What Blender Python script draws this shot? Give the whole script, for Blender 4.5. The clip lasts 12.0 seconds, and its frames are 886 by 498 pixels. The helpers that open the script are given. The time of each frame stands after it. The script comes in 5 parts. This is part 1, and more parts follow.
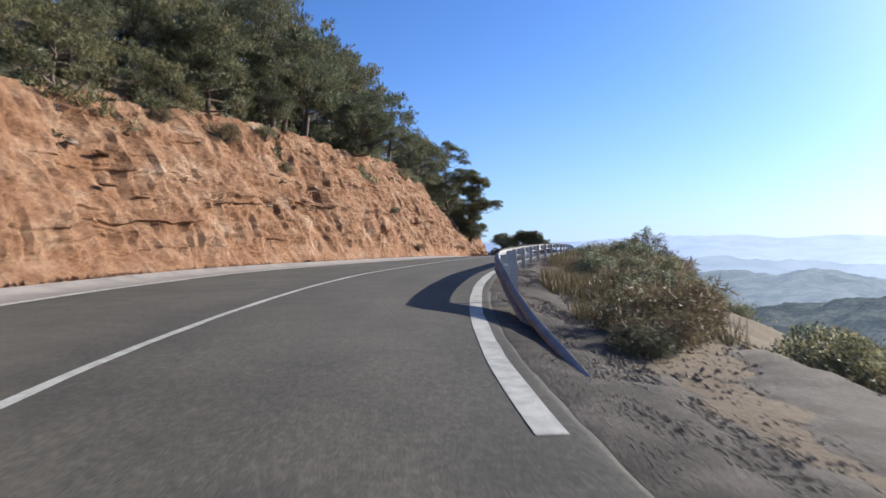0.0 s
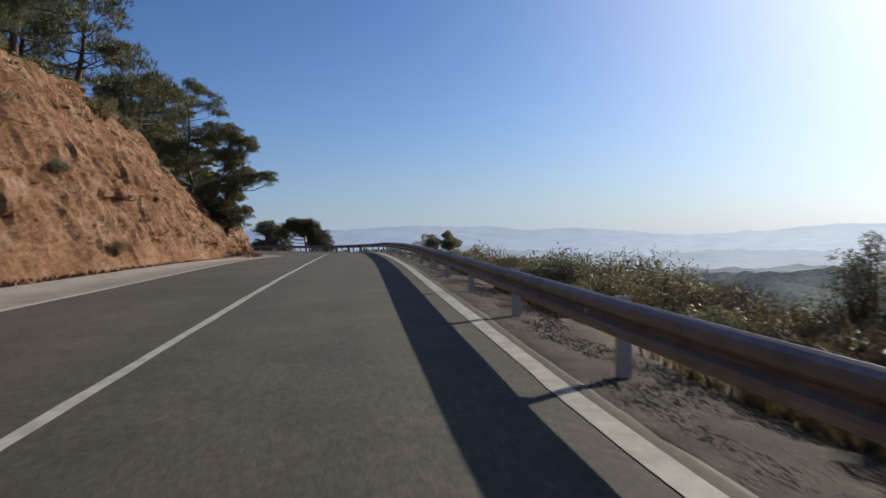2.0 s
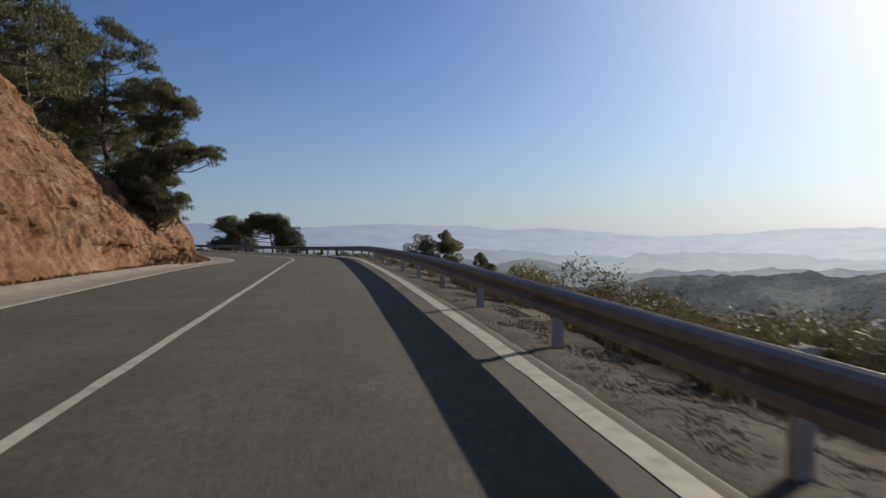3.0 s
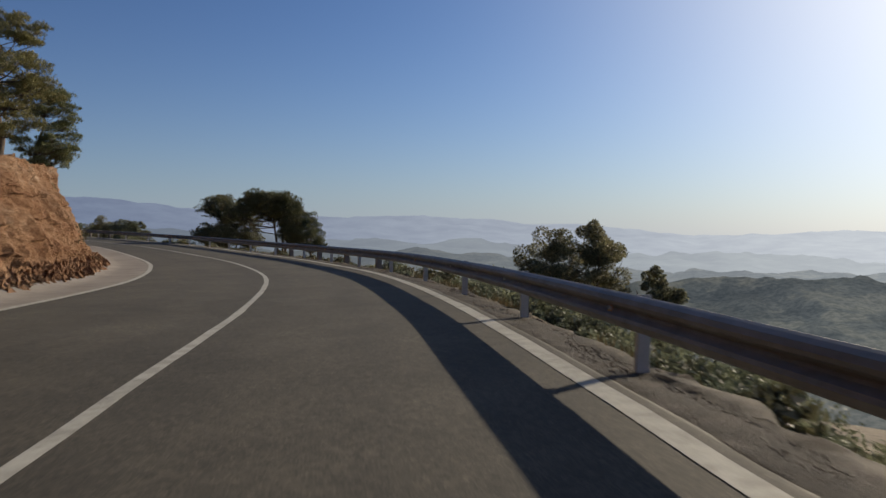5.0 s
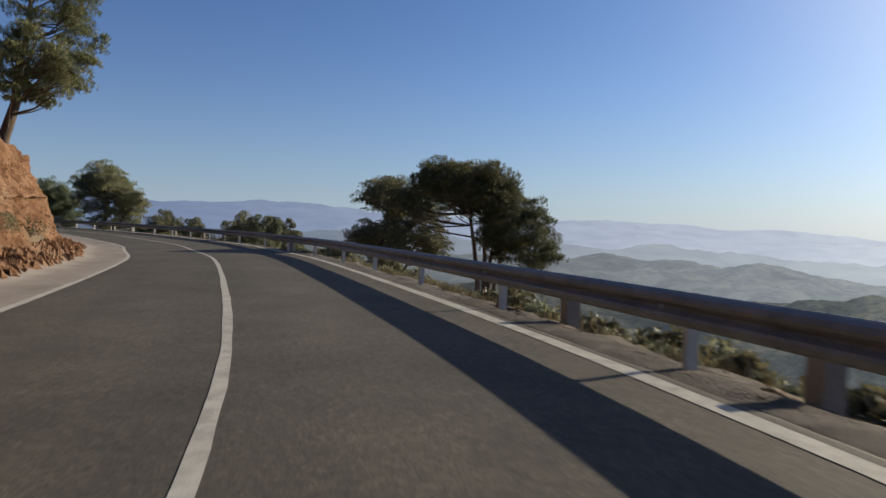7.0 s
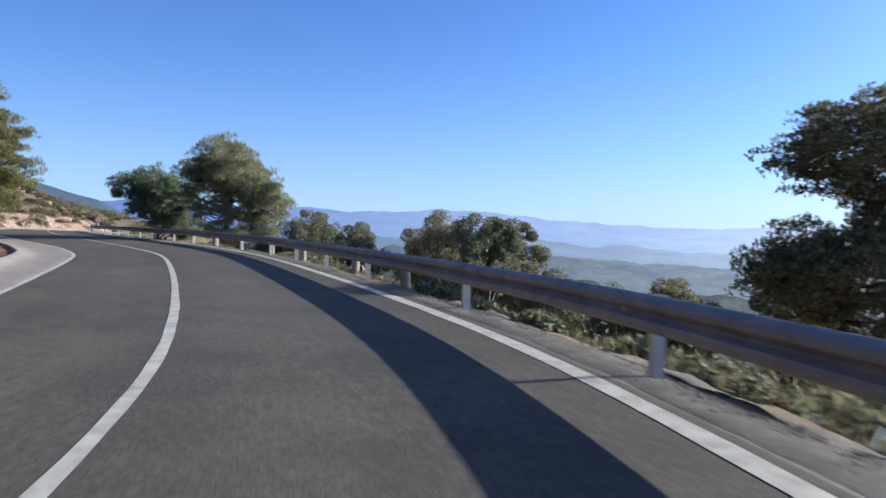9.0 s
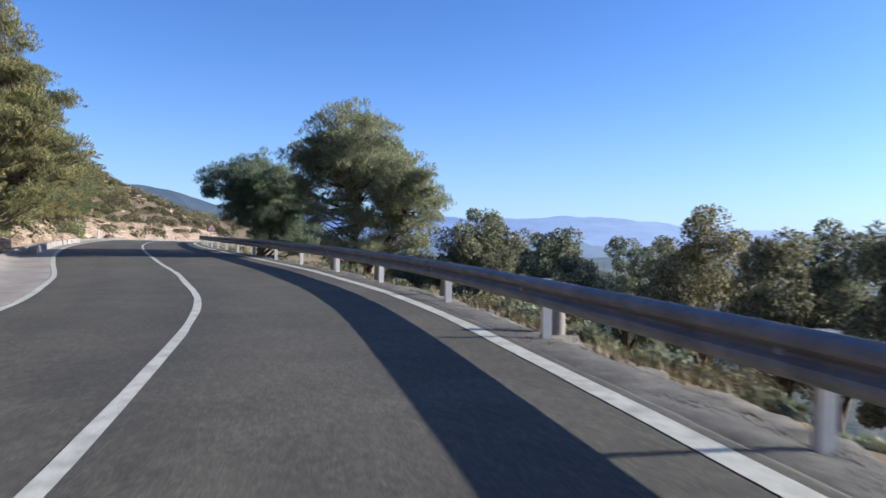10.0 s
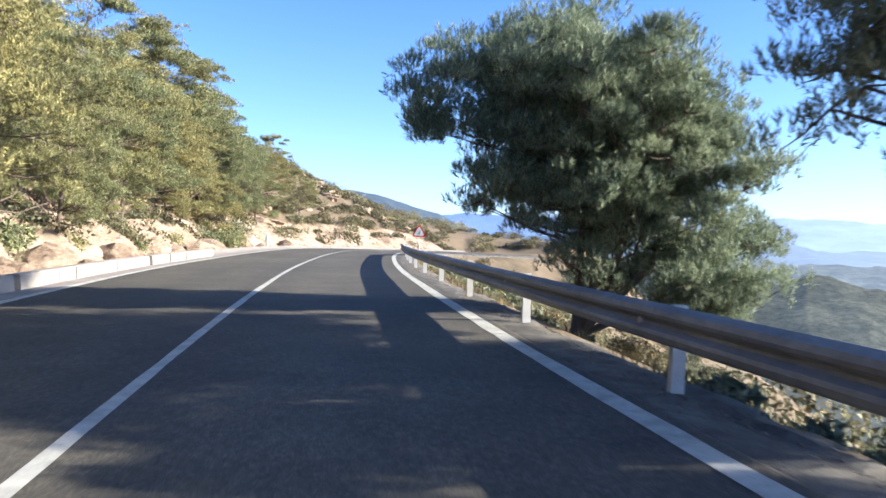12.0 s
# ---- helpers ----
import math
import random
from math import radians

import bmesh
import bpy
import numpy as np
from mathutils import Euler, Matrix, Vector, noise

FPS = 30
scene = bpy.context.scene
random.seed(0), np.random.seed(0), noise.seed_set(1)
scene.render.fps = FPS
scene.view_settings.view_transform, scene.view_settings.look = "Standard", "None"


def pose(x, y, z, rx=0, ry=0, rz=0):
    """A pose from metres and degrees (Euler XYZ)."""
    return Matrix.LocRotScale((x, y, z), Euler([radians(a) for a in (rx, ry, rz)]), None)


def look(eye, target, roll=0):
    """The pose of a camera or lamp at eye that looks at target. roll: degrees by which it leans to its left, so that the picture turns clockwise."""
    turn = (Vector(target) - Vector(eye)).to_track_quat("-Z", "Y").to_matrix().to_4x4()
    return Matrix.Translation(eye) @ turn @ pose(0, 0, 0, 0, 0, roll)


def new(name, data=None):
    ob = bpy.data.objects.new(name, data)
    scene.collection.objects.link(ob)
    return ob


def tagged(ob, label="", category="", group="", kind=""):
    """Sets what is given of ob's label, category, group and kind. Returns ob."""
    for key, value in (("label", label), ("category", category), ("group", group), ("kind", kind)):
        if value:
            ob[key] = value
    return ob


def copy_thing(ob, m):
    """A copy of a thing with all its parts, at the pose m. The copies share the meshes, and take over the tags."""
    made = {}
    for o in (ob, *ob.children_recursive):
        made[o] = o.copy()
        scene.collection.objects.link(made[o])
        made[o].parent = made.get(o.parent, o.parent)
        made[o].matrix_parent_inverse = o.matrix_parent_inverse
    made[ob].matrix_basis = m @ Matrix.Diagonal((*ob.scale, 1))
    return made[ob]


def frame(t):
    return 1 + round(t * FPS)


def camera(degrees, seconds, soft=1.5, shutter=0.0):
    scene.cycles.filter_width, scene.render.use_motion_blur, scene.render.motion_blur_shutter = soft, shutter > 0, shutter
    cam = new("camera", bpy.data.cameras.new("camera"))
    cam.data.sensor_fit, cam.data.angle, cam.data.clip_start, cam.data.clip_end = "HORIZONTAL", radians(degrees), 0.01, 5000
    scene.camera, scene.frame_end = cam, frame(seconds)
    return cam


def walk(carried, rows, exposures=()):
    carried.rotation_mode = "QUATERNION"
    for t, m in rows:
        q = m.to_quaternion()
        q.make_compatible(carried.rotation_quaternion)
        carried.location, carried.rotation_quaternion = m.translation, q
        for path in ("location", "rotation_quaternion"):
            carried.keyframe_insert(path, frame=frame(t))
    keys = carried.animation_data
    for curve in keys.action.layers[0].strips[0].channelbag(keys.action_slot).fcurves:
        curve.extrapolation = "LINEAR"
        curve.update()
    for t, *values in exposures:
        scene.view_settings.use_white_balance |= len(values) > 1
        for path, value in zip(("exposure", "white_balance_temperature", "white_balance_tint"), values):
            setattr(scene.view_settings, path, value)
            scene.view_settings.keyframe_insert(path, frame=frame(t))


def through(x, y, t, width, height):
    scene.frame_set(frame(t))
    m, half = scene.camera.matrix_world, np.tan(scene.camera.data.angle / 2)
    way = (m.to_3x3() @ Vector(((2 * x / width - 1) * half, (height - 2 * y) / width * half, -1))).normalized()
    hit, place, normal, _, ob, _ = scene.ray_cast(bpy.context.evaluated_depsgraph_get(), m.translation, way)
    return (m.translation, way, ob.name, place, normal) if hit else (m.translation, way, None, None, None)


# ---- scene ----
cam = camera(62.2, 12.0, soft=1.5, shutter=0.15)
PATH = [
    (0, pose(0.038, 0.013, 1.132, 90.462, 1.903, 19.719)),
    (0.5, pose(-2.722, 5.770, 1.405, 89.686, 1.145, 14.227)),
    (1, pose(-4.871, 11.827, 1.651, 89.615, 0.771, 7.782)),
    (1.5, pose(-6.335, 17.536, 1.787, 89.109, 1.072, 3.804)),
    (2, pose(-7.679, 23.911, 1.883, 89.046, 1.195, 1.020)),
    (2.5, pose(-8.683, 30.556, 1.965, 88.991, 0.896, -0.280)),
    (3, pose(-9.645, 37.748, 2.081, 88.930, 0.389, -0.945)),
    (3.2, pose(-10.042, 40.619, 2.108, 88.729, 0.175, -0.909)),
    (3.6, pose(-10.863, 46.357, 2.132, 88.474, -0.122, -1.404)),
    (4, pose(-11.650, 52.074, 2.120, 88.360, -0.345, -1.429)),
    (4.4, pose(-12.464, 57.758, 2.098, 88.337, -0.576, -0.708)),
    (4.8, pose(-13.364, 63.396, 2.088, 88.353, -0.870, 0.633)),
    (5, pose(-13.787, 66.189, 2.082, 88.355, -1.049, 1.158)),
    (5.5, pose(-14.928, 73.064, 2.025, 88.366, -1.445, 3.270)),
    (6, pose(-16.477, 80.033, 1.895, 88.265, -1.795, 6.797)),
    (6.5, pose(-18.570, 86.735, 1.755, 88.400, -1.826, 11.028)),
    (6.7, pose(-19.539, 89.380, 1.716, 88.402, -1.705, 12.402)),
    (7.1, pose(-21.812, 94.634, 1.666, 88.390, -1.479, 16.314)),
    (7.5, pose(-24.496, 99.880, 1.641, 88.417, -1.290, 19.527)),
    (7.9, pose(-27.530, 105.158, 1.632, 88.503, -1.159, 21.312)),
    (8.3, pose(-30.875, 110.496, 1.636, 88.649, -1.114, 22.770)),
    (8.5, pose(-32.690, 113.171, 1.638, 88.734, -1.144, 24.540)),
    (9, pose(-37.692, 119.738, 1.646, 88.719, -1.325, 28.940)),
    (9.5, pose(-43.213, 125.499, 1.684, 88.896, -1.291, 33.390)),
    (10, pose(-48.770, 130.777, 1.728, 89.090, -0.959, 38.573)),
    (10.5, pose(-54.023, 135.187, 1.762, 88.980, -0.840, 43.739)),
    (11, pose(-59.897, 139.075, 1.872, 88.964, -1.048, 49.099)),
    (11.5, pose(-65.265, 142.122, 1.940, 88.984, -1.147, 52.693)),
    (12, pose(-69.781, 144.556, 1.968, 89.032, -1.227, 53.813)),
]
EXPOSURES = [(0, 1.15, 5800, 10), (1.0, 0.7, 6000, 10), (2.5, 0.2, 6600, 10), (5.0, 0.1, 6950, 10), (6.7, 0.35, 6950, 10), (8.3, 1.08, 5900, 10), (10.0, 1.28, 5650, 10), (11.0, 1.58, 5650, 10), (12.0, 2.14, 5920, 10)]
walk(cam, PATH, EXPOSURES)

# ---------------------------------------------------------------- sky and sun
SUN_AZ, SUN_EL = radians(44), radians(21)      # clockwise from +y, above the horizon
world = bpy.data.worlds.new("sky")
scene.world = world
world.use_nodes = True
wn = world.node_tree
sky = wn.nodes.new("ShaderNodeTexSky")
sky.sky_type = "NISHITA"
sky.sun_disc = False
sky.sun_elevation, sky.sun_rotation = SUN_EL, SUN_AZ
sky.altitude, sky.air_density, sky.dust_density, sky.ozone_density = 400, 1.0, 0.3, 3.0
to_sun = Vector((math.sin(SUN_AZ) * math.cos(SUN_EL), math.cos(SUN_AZ) * math.cos(SUN_EL), math.sin(SUN_EL)))


def sky_node(kind, a=None, b=None, op=""):
    n = wn.nodes.new(kind)
    if op:
        n.operation = op
    for k, v in enumerate((a, b)):
        if hasattr(v, "is_linked"):
            wn.links.new(v, n.inputs[k])
        elif v is not None:
            n.inputs[k].default_value = v
    return n


def sky_mix(fac, a, b, how="MIX"):
    n = wn.nodes.new("ShaderNodeMix")
    n.data_type, n.blend_type = "RGBA", how
    for k, v in ((0, fac), (6, a), (7, b)):
        if hasattr(v, "is_linked"):
            wn.links.new(v, n.inputs[k])
        else:
            n.inputs[k].default_value = v
    return n.outputs[2]


# clear blue above, a pale band of haze along the horizon and a white glow about the sun
aim = wn.nodes.new("ShaderNodeTexCoord").outputs["Generated"]
up = sky_node("ShaderNodeSeparateXYZ", aim).outputs[2]
low = sky_node("ShaderNodeMath", sky_node("ShaderNodeMath", up, 0.0, "MAXIMUM").outputs[0], -11.0, "MULTIPLY").outputs[0]
band = sky_node("ShaderNodeMath", 2.718, low, "POWER").outputs[0]
near = sky_node("ShaderNodeMath", sky_node("ShaderNodeVectorMath", aim, to_sun, "DOT_PRODUCT").outputs["Value"], 0.0, "MAXIMUM").outputs[0]
glow = sky_node("ShaderNodeMath", near, 13.0, "POWER").outputs[0]
wide = sky_node("ShaderNodeMath", near, 3.0, "POWER").outputs[0]
blue = sky_mix(1.0, sky.outputs[0], sky_mix(wide, (0.74, 0.97, 1.40, 1), (1.12, 1.38, 1.80, 1)), "MULTIPLY")
haze_light = sky_mix(wide, (5.2, 6.6, 8.6, 1), (10.5, 11.0, 11.5, 1))
hazy = sky_mix(sky_node("ShaderNodeMath", band, 0.85, "MULTIPLY").outputs[0], blue, haze_light)
lit = sky_mix(sky_node("ShaderNodeMath", glow, 0.8, "MULTIPLY").outputs[0], hazy, (24, 24, 24, 1))
wn.nodes["Background"].inputs[1].default_value = 0.052
wn.links.new(lit, wn.nodes["Background"].inputs[0])
sun = new("sun", bpy.data.lights.new("sun", "SUN"))
sun.data.energy, sun.data.angle, sun.data.color = 5.0, radians(0.55), (1.0, 0.88, 0.71)
sun.matrix_world = look((0, 0, 60), Vector((0, 0, 60)) - to_sun)

# ---------------------------------------------------------------- materials
def nodes_of(name):
    m = bpy.data.materials.new(name)
    m.use_nodes = True
    return m, m.node_tree, m.node_tree.nodes["Principled BSDF"]


def add(nt, kind, inputs=()):
    n = nt.nodes.new(kind)
    for k, v in dict(inputs).items():
        if hasattr(v, "is_linked"):
            nt.links.new(v, n.inputs[k])
        else:
            n.inputs[k].default_value = v
    return n


def ramp(nt, fac, stops):
    r = nt.nodes.new("ShaderNodeValToRGB")
    els = r.color_ramp.elements
    while len(els) < len(stops):
        els.new(0.5)
    for e, (p, c) in zip(els, stops):
        e.position, e.color = p, (*c, 1)
    nt.links.new(fac, r.inputs[0])
    return r.outputs[0]


def coords(nt, scale=(1, 1, 1), turn=0):
    tc = nt.nodes.new("ShaderNodeTexCoord")
    mp = add(nt, "ShaderNodeMapping", {0: tc.outputs["Object"]})
    mp.inputs["Scale"].default_value = scale
    mp.inputs["Rotation"].default_value = (0, 0, turn)
    return mp.outputs[0]


def noise_tex(nt, vec, scale, detail=5, rough=0.6):
    return add(nt, "ShaderNodeTexNoise", {"Vector": vec, "Scale": scale, "Detail": detail, "Roughness": rough}).outputs["Fac"]


def blend(nt, fac, a, b, how="MIX"):
    m = nt.nodes.new("ShaderNodeMix")
    m.data_type, m.blend_type = "RGBA", how
    for k, v in ((0, fac), (6, a), (7, b)):
        if hasattr(v, "is_linked"):
            nt.links.new(v, m.inputs[k])
        else:
            m.inputs[k].default_value = v if k == 0 else (*v, 1)
    return m.outputs[2]


def bump(nt, bsdf, height, strength, dist):
    b = add(nt, "ShaderNodeBump", {"Height": height, "Strength": strength, "Distance": dist})
    nt.links.new(b.outputs[0], bsdf.inputs["Normal"])


def surface(name, stops, coarse, fine, rough=0.9, relief=0.5, depth=0.02, squash=(1, 1, 1), grain=0.35, metal=0.0):
    """A two-scale surface: broad patches run through the colour stops, fine grain breaks them up."""
    m, nt, b = nodes_of(name)
    v = coords(nt, squash)
    c = ramp(nt, noise_tex(nt, v, coarse, 6, 0.65), stops)
    g = noise_tex(nt, v, fine, 4, 0.7)
    dark = ramp(nt, g, [(0.3, (0.55, 0.55, 0.55)), (0.7, (1.25, 1.25, 1.25))])
    nt.links.new(blend(nt, grain, c, dark, "MULTIPLY"), b.inputs["Base Color"])
    b.inputs["Roughness"].default_value, b.inputs["Metallic"].default_value = rough, metal
    b.inputs["Specular IOR Level"].default_value = 0.25
    bump(nt, b, g, relief, depth)
    return m


def asphalt_material():
    m, nt, b = nodes_of("asphalt")
    v = coords(nt)
    wide = noise_tex(nt, v, 0.35, 4, 0.6)
    base = ramp(nt, wide, [(0.3, (0.049, 0.0460, 0.0378)), (0.7, (0.072, 0.0672, 0.0552))])
    chips = noise_tex(nt, v, 70.0, 3, 0.75)
    g = ramp(nt, chips, [(0.34, (0.40, 0.40, 0.40)), (0.5, (0.93, 0.93, 0.93)), (0.66, (2.1, 2.04, 1.9))])
    c = blend(nt, 0.8, base, g, "MULTIPLY")
    speck = ramp(nt, noise_tex(nt, v, 17.0, 3, 0.7), [(0.36, (0.72, 0.72, 0.72)), (0.5, (0.97, 0.97, 0.97)), (0.64, (1.34, 1.32, 1.27))])
    c = blend(nt, 0.85, c, speck, "MULTIPLY")
    stain = ramp(nt, noise_tex(nt, v, 1.3, 5, 0.7), [(0.38, (0.82, 0.82, 0.82)), (0.6, (1.08, 1.07, 1.05))])
    c = blend(nt, 0.8, c, stain, "MULTIPLY")
    patch = ramp(nt, noise_tex(nt, coords(nt, (1, 1, 1), 0.5), 0.09, 3, 0.5), [(0.42, (0.9, 0.9, 0.9)), (0.58, (1.07, 1.06, 1.05))])
    c = blend(nt, 0.9, c, patch, "MULTIPLY")
    lane = nt.nodes.new("ShaderNodeAttribute")
    lane.attribute_name = "lane"
    wear = ramp(nt, add(nt, "ShaderNodeMath", {0: lane.outputs["Fac"], 1: noise_tex(nt, v, 0.6, 3, 0.5)}).outputs[0], [(0.45, (0.86, 0.86, 0.86)), (1.0, (1.06, 1.055, 1.045)), (1.5, (1.12, 1.11, 1.09))])
    nt.links.new(blend(nt, 0.9, c, wear, "MULTIPLY"), b.inputs["Base Color"])
    b.inputs["Roughness"].default_value = 0.85
    b.inputs["Specular IOR Level"].default_value = 0.3
    bump(nt, b, chips, 0.25, 0.004)
    return m


def rock_material(name, stops, fine=7.0):
    m, nt, b = nodes_of(name)
    v = coords(nt, (0.7, 0.7, 2.2))
    c = ramp(nt, noise_tex(nt, v, 0.55, 8, 0.68), stops)
    streak = ramp(nt, noise_tex(nt, coords(nt, (2.2, 2.2, 0.35)), 1.6, 7, 0.75), [(0.35, (0.66, 0.6, 0.56)), (0.62, (1.16, 1.14, 1.1))])
    c = blend(nt, 0.5, c, streak, "MULTIPLY")
    stones = add(nt, "ShaderNodeTexVoronoi", {"Vector": coords(nt, (1, 1, 1.8)), "Scale": 6.5, "Randomness": 1.0})
    chip = ramp(nt, stones.outputs["Color"], [(0.5, (1, 1, 1)), (0.68, (1.2, 1.24, 1.28)), (0.8, (1.0, 0.98, 0.97)), (0.92, (0.68, 0.64, 0.62))])
    c = blend(nt, 0.8, c, chip, "MULTIPLY")
    g = noise_tex(nt, coords(nt, (1, 1, 1.5)), fine, 9, 0.78)
    gr = ramp(nt, g, [(0.32, (0.5, 0.47, 0.45)), (0.5, (0.98, 0.97, 0.96)), (0.68, (1.35, 1.33, 1.3))])
    nt.links.new(blend(nt, 0.7, c, gr, "MULTIPLY"), b.inputs["Base Color"])
    b.inputs["Roughness"].default_value = 0.95
    b.inputs["Specular IOR Level"].default_value = 0.15
    bump(nt, b, g, 1.0, 0.10)
    return m


def leaf_material(name, dark, light, through=0.25):
    m, nt, b = nodes_of(name)
    geo = nt.nodes.new("ShaderNodeNewGeometry").outputs["Random Per Island"]
    oi = nt.nodes.new("ShaderNodeObjectInfo").outputs["Random"]
    c = ramp(nt, geo, [(0.0, dark), (0.75, tuple((a + b2) / 2 for a, b2 in zip(dark, light))), (1.0, light)])
    patch = ramp(nt, noise_tex(nt, coords(nt), 0.9, 3), [(0.35, (0.72, 0.76, 0.7)), (0.65, (1.25, 1.2, 1.1))])
    c = blend(nt, 0.8, c, patch, "MULTIPLY")
    tint = ramp(nt, oi, [(0.0, (0.85, 0.95, 0.95)), (1.0, (1.18, 1.08, 0.9))])
    c = blend(nt, 1.0, c, tint, "MULTIPLY")
    nt.links.new(c, b.inputs["Base Color"])
    b.inputs["Roughness"].default_value = 0.6
    b.inputs["Specular IOR Level"].default_value = 0.25
    tr = add(nt, "ShaderNodeBsdfTranslucent", {0: c})
    mix = add(nt, "ShaderNodeMixShader", {0: through, 1: b.outputs[0], 2: tr.outputs[0]})
    nt.links.new(mix.outputs[0], nt.nodes["Material Output"].inputs[0])
    return m


def haze_glow_material(name, colour, away, sunward, strength, trees=0.05, fields=0.0):
    """Far hills with the haze painted in: a little ground colour, mostly emission for the lit air in front, brighter
    towards the sun.
    """
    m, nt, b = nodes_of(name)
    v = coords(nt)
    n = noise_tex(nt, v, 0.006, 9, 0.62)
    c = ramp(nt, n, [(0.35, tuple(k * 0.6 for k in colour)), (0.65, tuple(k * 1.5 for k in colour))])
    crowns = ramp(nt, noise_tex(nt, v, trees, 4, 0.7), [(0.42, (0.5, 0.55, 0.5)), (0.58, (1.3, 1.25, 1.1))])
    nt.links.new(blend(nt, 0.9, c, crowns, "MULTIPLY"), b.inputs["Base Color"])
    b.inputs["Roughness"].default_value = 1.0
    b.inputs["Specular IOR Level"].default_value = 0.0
    # emission rises towards the sun's bearing, as lit haze would
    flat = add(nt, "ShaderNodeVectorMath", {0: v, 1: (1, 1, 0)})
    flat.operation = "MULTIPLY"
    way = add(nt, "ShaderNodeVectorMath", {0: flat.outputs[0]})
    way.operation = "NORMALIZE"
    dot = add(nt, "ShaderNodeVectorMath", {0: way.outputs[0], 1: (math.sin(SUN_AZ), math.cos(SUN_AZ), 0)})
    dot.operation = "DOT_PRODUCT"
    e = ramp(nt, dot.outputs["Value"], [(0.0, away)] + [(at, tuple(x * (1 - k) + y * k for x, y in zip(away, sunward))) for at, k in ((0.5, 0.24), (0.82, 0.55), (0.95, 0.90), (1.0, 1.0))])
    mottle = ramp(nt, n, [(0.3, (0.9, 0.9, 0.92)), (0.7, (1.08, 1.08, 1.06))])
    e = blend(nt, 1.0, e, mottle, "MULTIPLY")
    if fields:                                    # dark woods and pale fields vary the painted haze glow
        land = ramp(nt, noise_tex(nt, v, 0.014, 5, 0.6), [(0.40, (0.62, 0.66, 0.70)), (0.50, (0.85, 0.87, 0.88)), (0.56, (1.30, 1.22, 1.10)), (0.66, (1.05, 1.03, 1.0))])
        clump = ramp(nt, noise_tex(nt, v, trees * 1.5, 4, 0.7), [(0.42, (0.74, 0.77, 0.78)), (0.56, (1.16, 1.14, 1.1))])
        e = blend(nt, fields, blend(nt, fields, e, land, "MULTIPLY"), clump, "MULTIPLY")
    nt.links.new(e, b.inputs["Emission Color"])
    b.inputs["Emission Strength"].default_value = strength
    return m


ASPHALT = asphalt_material()
PAINT = surface("road_paint", [(0.3, (0.25, 0.247, 0.215)), (0.6, (0.43, 0.424, 0.375))], 5.0, 60, 0.7, 0.4, 0.003, grain=0.5)
CONCRETE = surface("concrete", [(0.3, (0.187, 0.166, 0.146)), (0.7, (0.281, 0.255, 0.224))], 0.9, 26, 0.9, 0.5, 0.006)
GRAVEL = surface("gravel", [(0.3, (0.040, 0.034, 0.027)), (0.5, (0.070, 0.060, 0.048)), (0.7, (0.122, 0.105, 0.086))], 2.2, 38, 0.95, 1.0, 0.02, grain=0.8)
GRIT = surface("grey_grit", [(0.3, (0.066, 0.061, 0.053)), (0.5, (0.108, 0.100, 0.087)), (0.7, (0.165, 0.154, 0.136))], 3.0, 45, 0.95, 1.0, 0.015, grain=0.85)
CLIFF = rock_material("red_sandstone", [(0.25, (0.138, 0.070, 0.036)), (0.45, (0.212, 0.116, 0.064)), (0.58, (0.268, 0.164, 0.100)), (0.70, (0.345, 0.258, 0.186))])
BOULDER = rock_material("pale_sandstone", [(0.3, (0.185, 0.132, 0.094)), (0.5, (0.285, 0.220, 0.165)), (0.7, (0.40, 0.335, 0.265))])
SOIL = surface("hill_soil", [(0.3, (0.060, 0.048, 0.028)), (0.45, (0.118, 0.090, 0.056)), (0.6, (0.165, 0.126, 0.084)), (0.75, (0.080, 0.074, 0.038))], 0.22, 18, 0.95, 0.6, 0.03, grain=0.8)
PEBBLE = surface("pebbles", [(0.3, (0.095, 0.080, 0.062)), (0.5, (0.145, 0.122, 0.096)), (0.7, (0.22, 0.192, 0.158))], 9.0, 60, 0.95, 0.5, 0.005, grain=0.5)
TRACK = surface("pale_earth", [(0.3, (0.062, 0.052, 0.040)), (0.5, (0.105, 0.090, 0.072)), (0.7, (0.165, 0.145, 0.120))], 0.9, 30, 0.95, 0.9, 0.02, grain=0.8)
STEEL = surface("galvanised_steel", [(0.3, (0.165, 0.158, 0.146)), (0.7, (0.29, 0.280, 0.264))], 2.5, 30, 0.56, 0.15, 0.002, grain=0.5, metal=0.3)
POST_STEEL = surface("post_steel", [(0.3, (0.400, 0.400, 0.392)), (0.7, (0.512, 0.512, 0.504))], 3.0, 40, 0.55, 0.2, 0.002, grain=0.3, metal=0.3)
AMBER = surface("amber_plastic", [(0.3, (0.675, 0.234, 0.018)), (0.7, (0.765, 0.306, 0.027))], 9.0, 60, 0.3, 0.1, 0.001, grain=0.1)
BARK = surface("pine_bark", [(0.3, (0.066, 0.050, 0.036)), (0.55, (0.139, 0.109, 0.086)), (0.75, (0.224, 0.191, 0.162))], 3.0, 22, 0.95, 1.0, 0.03, squash=(1, 1, 0.35), grain=0.7)
NEEDLE = leaf_material("pine_needles", (0.095, 0.108, 0.064), (0.455, 0.49, 0.36), 0.36)
# darker green needles; the shade of backlit pines is put into this colour
NEEDLE_DARK_BACKLIT = leaf_material("dark_backlit_needles", (0.060, 0.066, 0.037), (0.26, 0.26, 0.165), 0.27)
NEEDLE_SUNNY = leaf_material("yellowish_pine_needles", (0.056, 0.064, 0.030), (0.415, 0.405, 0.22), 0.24)
